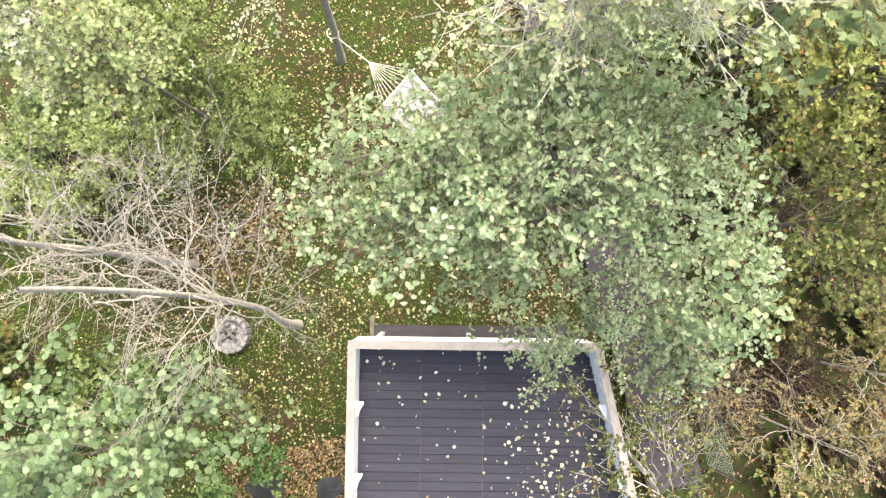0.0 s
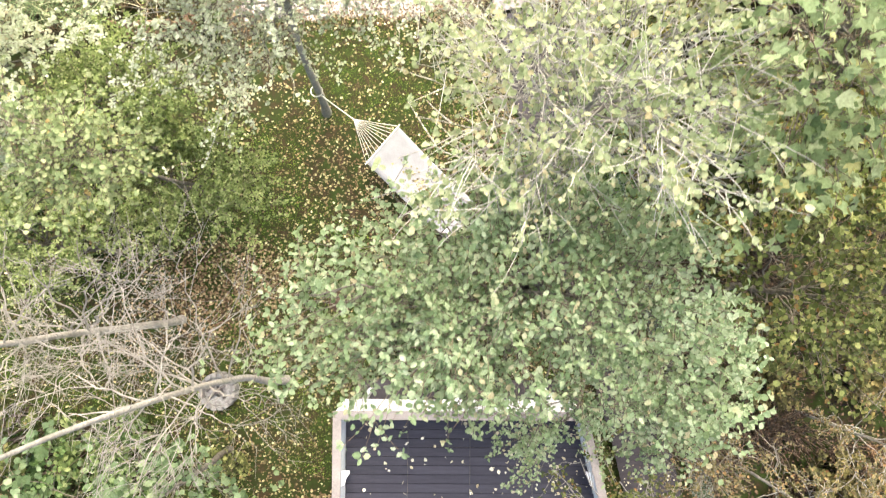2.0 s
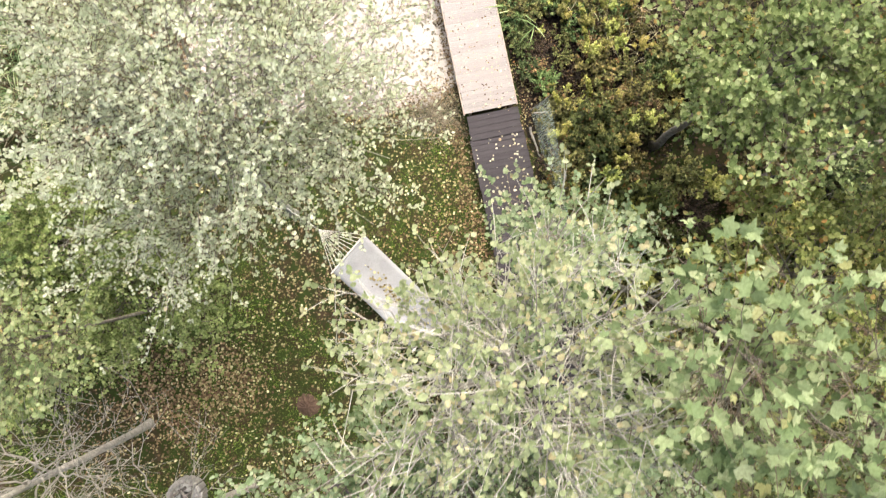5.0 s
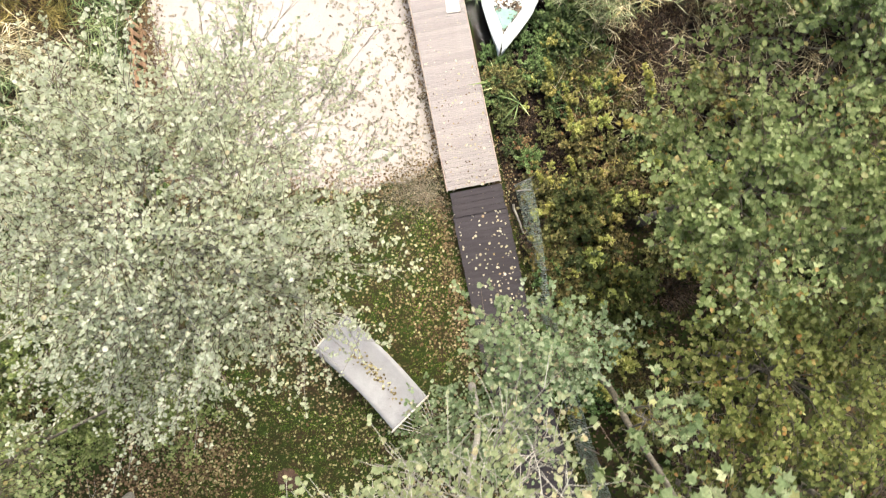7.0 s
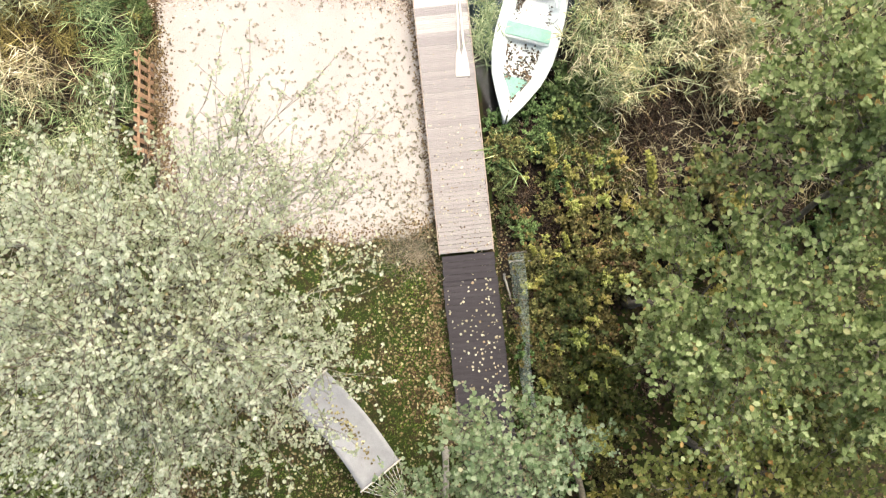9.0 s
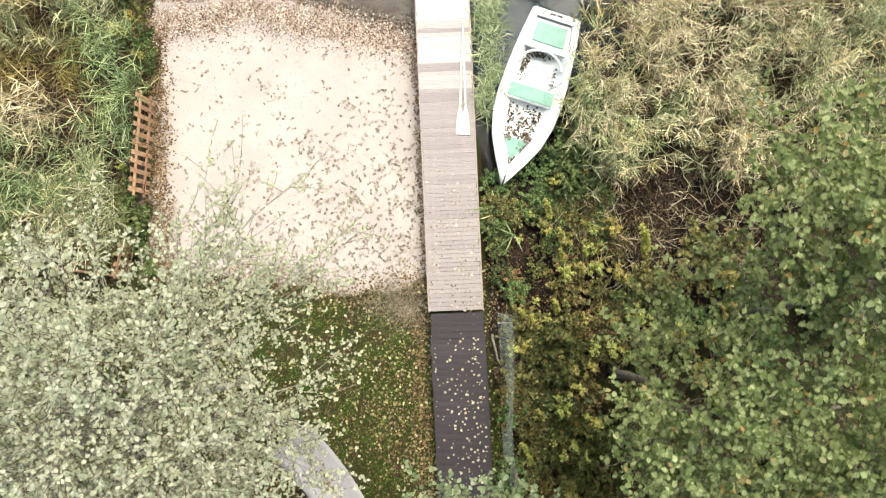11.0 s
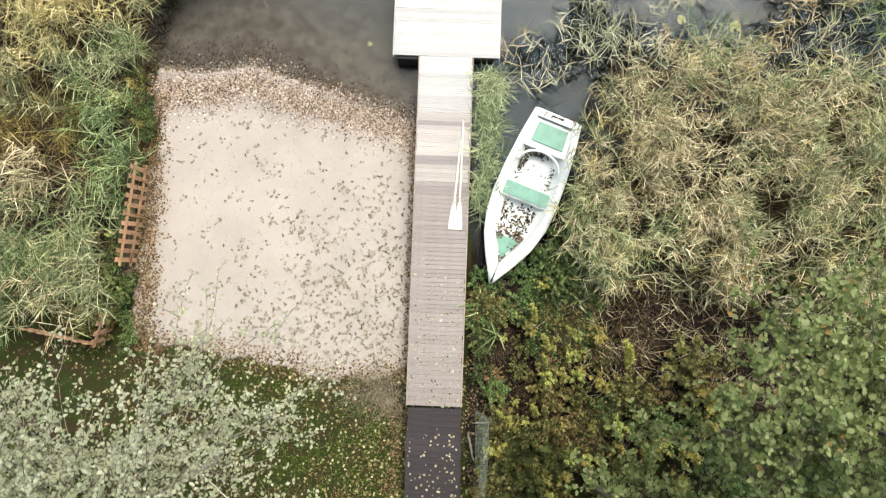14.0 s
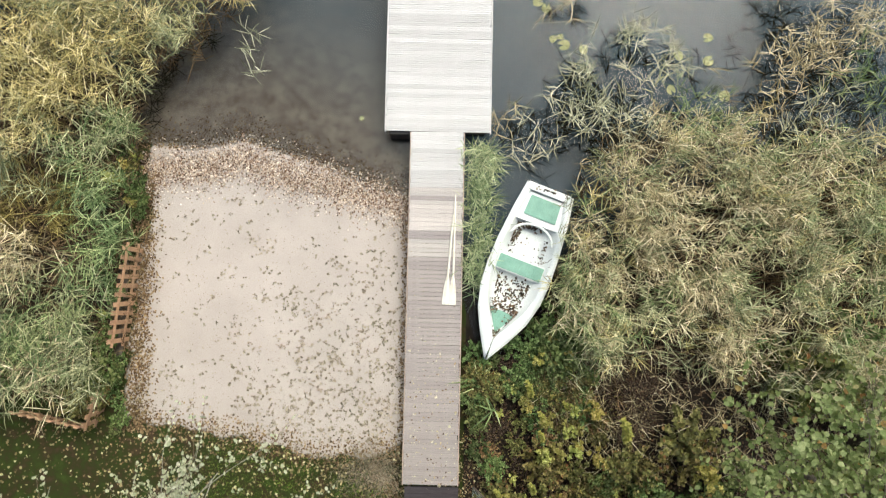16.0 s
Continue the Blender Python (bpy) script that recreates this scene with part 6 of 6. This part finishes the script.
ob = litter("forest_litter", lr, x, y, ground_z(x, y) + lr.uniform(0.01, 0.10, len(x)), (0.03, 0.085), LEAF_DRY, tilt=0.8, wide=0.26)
tagged(ob, "withered leaves and straw between the brambles, blackened for the shade there", "leaves", kind="stuff")
x, y = scatter(lr, 4500, 0.75, 9.5, -8.2, -4.6, lambda a, b: on_land(a, b) & (fbm(a, b, 1.9, 1.3) > 0.1))
ob = litter("ground_ivy", lr, x, y, ground_z(x, y) + lr.uniform(0.04, 0.22, len(x)), (0.03, 0.06), LEAF_BRAMBLE, tilt=0.7, wide=0.36)
tagged(ob, "low mixed weeds between the brambles", "weeds", kind="stuff")
x, y = scatter(lr, 380, 2.6, 9.0, -7.6, -4.9, lambda a, b: on_land(a, b))
ob = reed_bed("fallen_straw", "bent pale straw lying over the dark brambles", lr, x, y, (0.1, 0.5), 3, (0.3, 0.6), REED_TAN, width=0.010, lean=1.6)


def grass(name, label, n, x0, x1, y0, y1, keep, high, material, width=0.010):
    x, y = scatter(lr, n, x0, x1, y0, y1, keep)
    k = len(x)
    a, l = lr.uniform(0, 2 * np.pi, k), lr.uniform(*high, k)
    z = ground_z(x, y)
    foot = np.stack([x, y, z - 0.004], 1)
    sd = np.stack([-np.sin(a), np.cos(a), np.zeros(k)], 1) * width / 2
    b = lr.uniform(0.35, 1.1, k)
    tip = foot + np.stack([np.cos(a) * l * b, np.sin(a) * l * b, l * 0.75], 1)
    V = np.stack([foot - sd, foot + sd, tip], 1).reshape(-1, 3)
    ob = raw(name, V, np.arange(3 * k).reshape(-1, 3), material)
    return tagged(ob, label, "grass", kind="stuff")


grass("lawn_grass", "short mossy green grass of the lawn", 190000, -14.5, 1.3, -22.0, -6.9, lambda x, y: lawn_keep(x, y) & (fbm(x, y, 0.9, 2.3) > -0.45) & ~((x < -5.6 + 0.8 * fbm(x, y, 1.5)) & (y > -9.3)), (0.035, 0.09), GRASS)
grass("dry_grass", "dry grass tussock at the end of the sand", 16000, -3.0, -0.62, -9.0, -6.8, lambda x, y: lr.uniform(0, 1, len(x)) < np.exp(-np.hypot((x + 1.3) / 0.6, (y + 7.8) / 0.42) ** 2) * (0.6 + 0.5 * fbm(x, y, 5.0)), (0.15, 0.5), REED_STRAW, 0.006)

# dark damp leaves blown over the sand
x, y = scatter(lr, 6400, -7.0, -0.62, -7.6, -0.9, lambda a, b: sand_mask(a, b) > 0.5)
dens = np.clip(0.0 + 0.085 * (x + 7.0) * np.clip((-1.6 - y) / 5.0, 0, 1) + 0.16 * fbm(x, y, 3.1, 0.2), 0.045, 1)
ok = lr.uniform(0, 1, len(x)) < dens
x, y = x[ok], y[ok]
x, y = np.repeat(x, 3) + lr.normal(0, 0.022, 3 * len(x)), np.repeat(y, 3) + lr.normal(0, 0.022, 3 * len(y))
ob = litter("sand_leaves", lr, x, y, ground_z(x, y) + lr.uniform(0.008, 0.03, len(x)), (0.026, 0.078), LITTER_WET, tilt=0.7)
tagged(ob, "dark curled leaves scattered on the sand", "leaves", kind="stuff")
x, y = scatter(lr, 9000, -7.0, -0.62, -7.6, -0.9, lambda a, b: sand_mask(a, b) > 0.5)
ok = lr.uniform(0, 1, len(x)) < np.clip(0.22 + 0.09 * (x + 7.0) * np.clip((-1.6 - y) / 5.0, 0, 1) + 0.15 * fbm(x, y, 2.3, 0.2), 0.05, 1)
x, y = x[ok], y[ok]
ob = litter("sand_specks", lr, x, y, ground_z(x, y) + 0.006, (0.01, 0.032), LITTER_WET, tilt=0.2)
tagged(ob, "small bits of bark and leaf on the sand", "debris", kind="stuff")
x = lr.uniform(-7.0, -0.64, 14000)
y = shore(x) + lr.normal(-0.34, 0.27, 14000) + 0.10 * fbm(x, x, 2.4) + np.interp(x, [-7, -4, -0.6], [-0.25, -0.1, 0.1])
ob = litter("shore_leaves", lr, x, y, np.maximum(ground_z(x, y), WATER_Z) + lr.uniform(0.006, 0.035, len(x)), (0.014, 0.05), LITTER_SHORE, tilt=0.6, wide=0.34)
tagged(ob, "band of pale washed-up leaves along the waterline", "leaves", kind="stuff")
x = lr.uniform(-7.0, -0.64, 2200)
y = shore(x) + np.abs(lr.normal(0.05, 0.35, 2200))
ok = y < 1.4
x, y = x[ok], y[ok]
ob = litter("sunken_leaves", lr, x, y, ground_z(x, y) + 0.012, (0.02, 0.05), LITTER_BROWN, tilt=0.2)
tagged(ob, "brown leaves sunk on the shallow lake bed", "leaves", kind="stuff")
x = np.concatenate([lr.normal(-6.82, 0.17, 3600), lr.normal(-0.70, 0.05, 600), lr.uniform(-6.9, -0.7, 1500)])
y = np.concatenate([lr.uniform(-7.0, -1.0, 3600), lr.uniform(-7.6, -1.3, 600), np.zeros(1500)])
y[4200:] = np.interp(x[4200:], [-7.0, -5.4, -3.4, -2.6, -1.6, -0.6], [-6.75, -6.95, -7.3, -7.5, -7.45, -7.3]) + lr.normal(0.05, 0.2, 1500)
ob = litter("edge_leaves", lr, x, y, ground_z(x, y) + lr.uniform(0.008, 0.03, len(x)), (0.03, 0.06), LITTER_BROWN, tilt=0.4)
tagged(ob, "brown leaves gathered along the edges of the sand", "leaves", kind="stuff")

# leaves on the boards and on the roof deck
y = np.concatenate([lr.uniform(-20, -8.0, 700), lr.uniform(-8.0, -5.0, 50)])
x = np.interp(y, [-21, -18, -12.2, -8.0, 0], [0.60, 0.53, 0.04, 0.02, 0.0]) + np.clip(0.56 - np.abs(lr.normal(0, 0.55, len(y))), -0.56, 0.56)
ob = litter("boardwalk_leaves", lr, x, y, np.where(y < -8.0, 0.305, JETTY_Z + 0.005) + 0.008, (0.02, 0.078), LITTER_LIGHT, tilt=0.5, wide=0.42)
tagged(ob, "pale fallen leaves lying on the boardwalk", "leaves", kind="stuff")
y = -8.0 + np.abs(lr.normal(0, 2.2, 260))
ok = y < -0.3
y = y[ok]
ob = litter("jetty_specks", lr, lr.uniform(-0.57, 0.57, len(y)), y, np.full(len(y), JETTY_Z + 0.008), (0.012, 0.035), LITTER_LIGHT, tilt=0.2)
tagged(ob, "small pale leaf fragments on the jetty planks", "leaves", kind="stuff")
y = -7.95 + np.abs(lr.normal(0, 1.6, 80))
ob = litter("jetty_leaves", lr, lr.uniform(-0.57, 0.57, len(y)), np.minimum(y, -2.0), np.full(len(y), JETTY_Z + 0.010), (0.02, 0.05), LITTER_BROWN, tilt=0.3)
tagged(ob, "small brown leaves lying on the jetty planks", "leaves", kind="stuff")
u, v = lr.uniform(0.2, 4.9, 210), 0.2 + 5.0 * lr.uniform(0, 1, 210) ** 1.3
u2, v2 = lr.uniform(3.0, 4.9, 230), lr.uniform(0.2, 4.0, 230)
u, v = np.concatenate([u, u2]), np.concatenate([v, v2])
c, s_ = math.cos(radians(-12.1)), math.sin(radians(-12.1))
ok = u < WIDE + SPLAY * v - 0.2
u, v = u[ok], v[ok]
ob = litter("roof_leaves", lr, -5.58 + u * c + v * s_, -15.69 + u * s_ - v * c, np.full(len(u), FLOOR_R + 0.010), (0.025, 0.10), LITTER_LIGHT, tilt=0.6, wide=0.44)
tagged(ob, "pale fallen leaves lying on the roof deck", "leaves", kind="stuff")


# ---- dark liner showing through the leaf drift ----
def liner_sheet(x, y, r, seed):
    rng = np.random.default_rng(seed)
    bm = bmesh.new()
    c = bm.verts.new((0, 0, 0.10))
    ring = [bm.verts.new((r * rng.uniform(0.7, 1.2) * math.cos(a), r * rng.uniform(0.6, 1.0) * math.sin(a), 0.05 + rng.uniform(0, 0.03))) for a in np.linspace(0, 2 * np.pi, 13)[:-1]]
    for k in range(12):
        bm.faces.new((c, ring[k], ring[(k + 1) % 12]))
    bmesh.ops.solidify(bm, geom=bm.faces[:], thickness=0.008)
    ob = part("rubber_sheet", bm, SOAK)
    ob.matrix_basis = pose(x, y, 0.06, 0, 0, rng.uniform(0, 360))
    tagged(ob, "crumpled black rubber sheet half under leaves", "sheet", group="rubber sheets")


for x, y, r, sd in ((-7.1, -19.1, 0.35, 1), (-8.5, -18.8, 0.45, 2), (-9.6, -19.0, 0.3, 3)):
    liner_sheet(x, y, r, sd)


# ---- planks ----
pr = np.random.default_rng(70)
_grey = [board_mesh("plank", 1.205, 0.0925, 0.03, DECK_WOOD, k, 0.011) for k in range(4)]
_pale = [board_mesh("plank", 1.205, 0.0925, 0.03, T_WOOD, k, 0.011) for k in range(3)]
_mixed = [board_mesh("plank", 1.205, 0.0925, 0.03, MID_WOOD, k, 0.011) for k in range(3)] + _grey[:1]
for ya, yb, kinds in ((-0.002, -1.295, _pale), (-1.296, -2.89, _mixed), (-2.891, -7.97, _grey)):
    lay_boards(jetty, kinds, ya, yb, 0.0995, lambda y: 0.0, JETTY_Z, pr)
lay_boards(platform, [board_mesh("plank", 2.40, 0.0935, 0.03, T_WOOD, k, 0.010) for k in range(4)], 4.6, 0.0, 0.1, lambda y: 0.0, JETTY_Z + 0.004, pr)
lay_boards(boardwalk, [board_mesh("plank", 1.20, 0.142, 0.028, DARK_DECK, k) for k in range(3)], -8.02, -8.55, 0.146, walk_x, 0.33, pr)
lay_boards(boardwalk, [board_mesh("plank", 1.26, 0.143, 0.028, DARK_DECK, k) for k in range(3)], -8.57, -20.6, 0.146, walk_x, 0.30, pr)
_rb = [board_mesh("roof_board", 1.212, 0.168, 0.03, ROOF_DECK, k) for k in range(3)]
for col in range(5):
    for row in range(30):
        v = 0.24 + row * 0.176
        u = 0.14 + 0.61 + col * 1.221
        room = WIDE + SPLAY * v - 0.14
        if u - 0.61 > room - 0.15:
            continue
        ob = new("roof_board", _rb[(row + col) % 3])
        ob.parent = house
        wide_ = min(1.0, (room - (u - 0.61)) / 1.215)
        ob.matrix_basis = pose(u - 0.61 + 0.6075 * wide_, -v, FLOOR_R + pr.normal(0, 0.002), pr.normal(0, 0.3), 0, pr.normal(0, 0.10))
        ob.scale = (wide_, 1, 1)
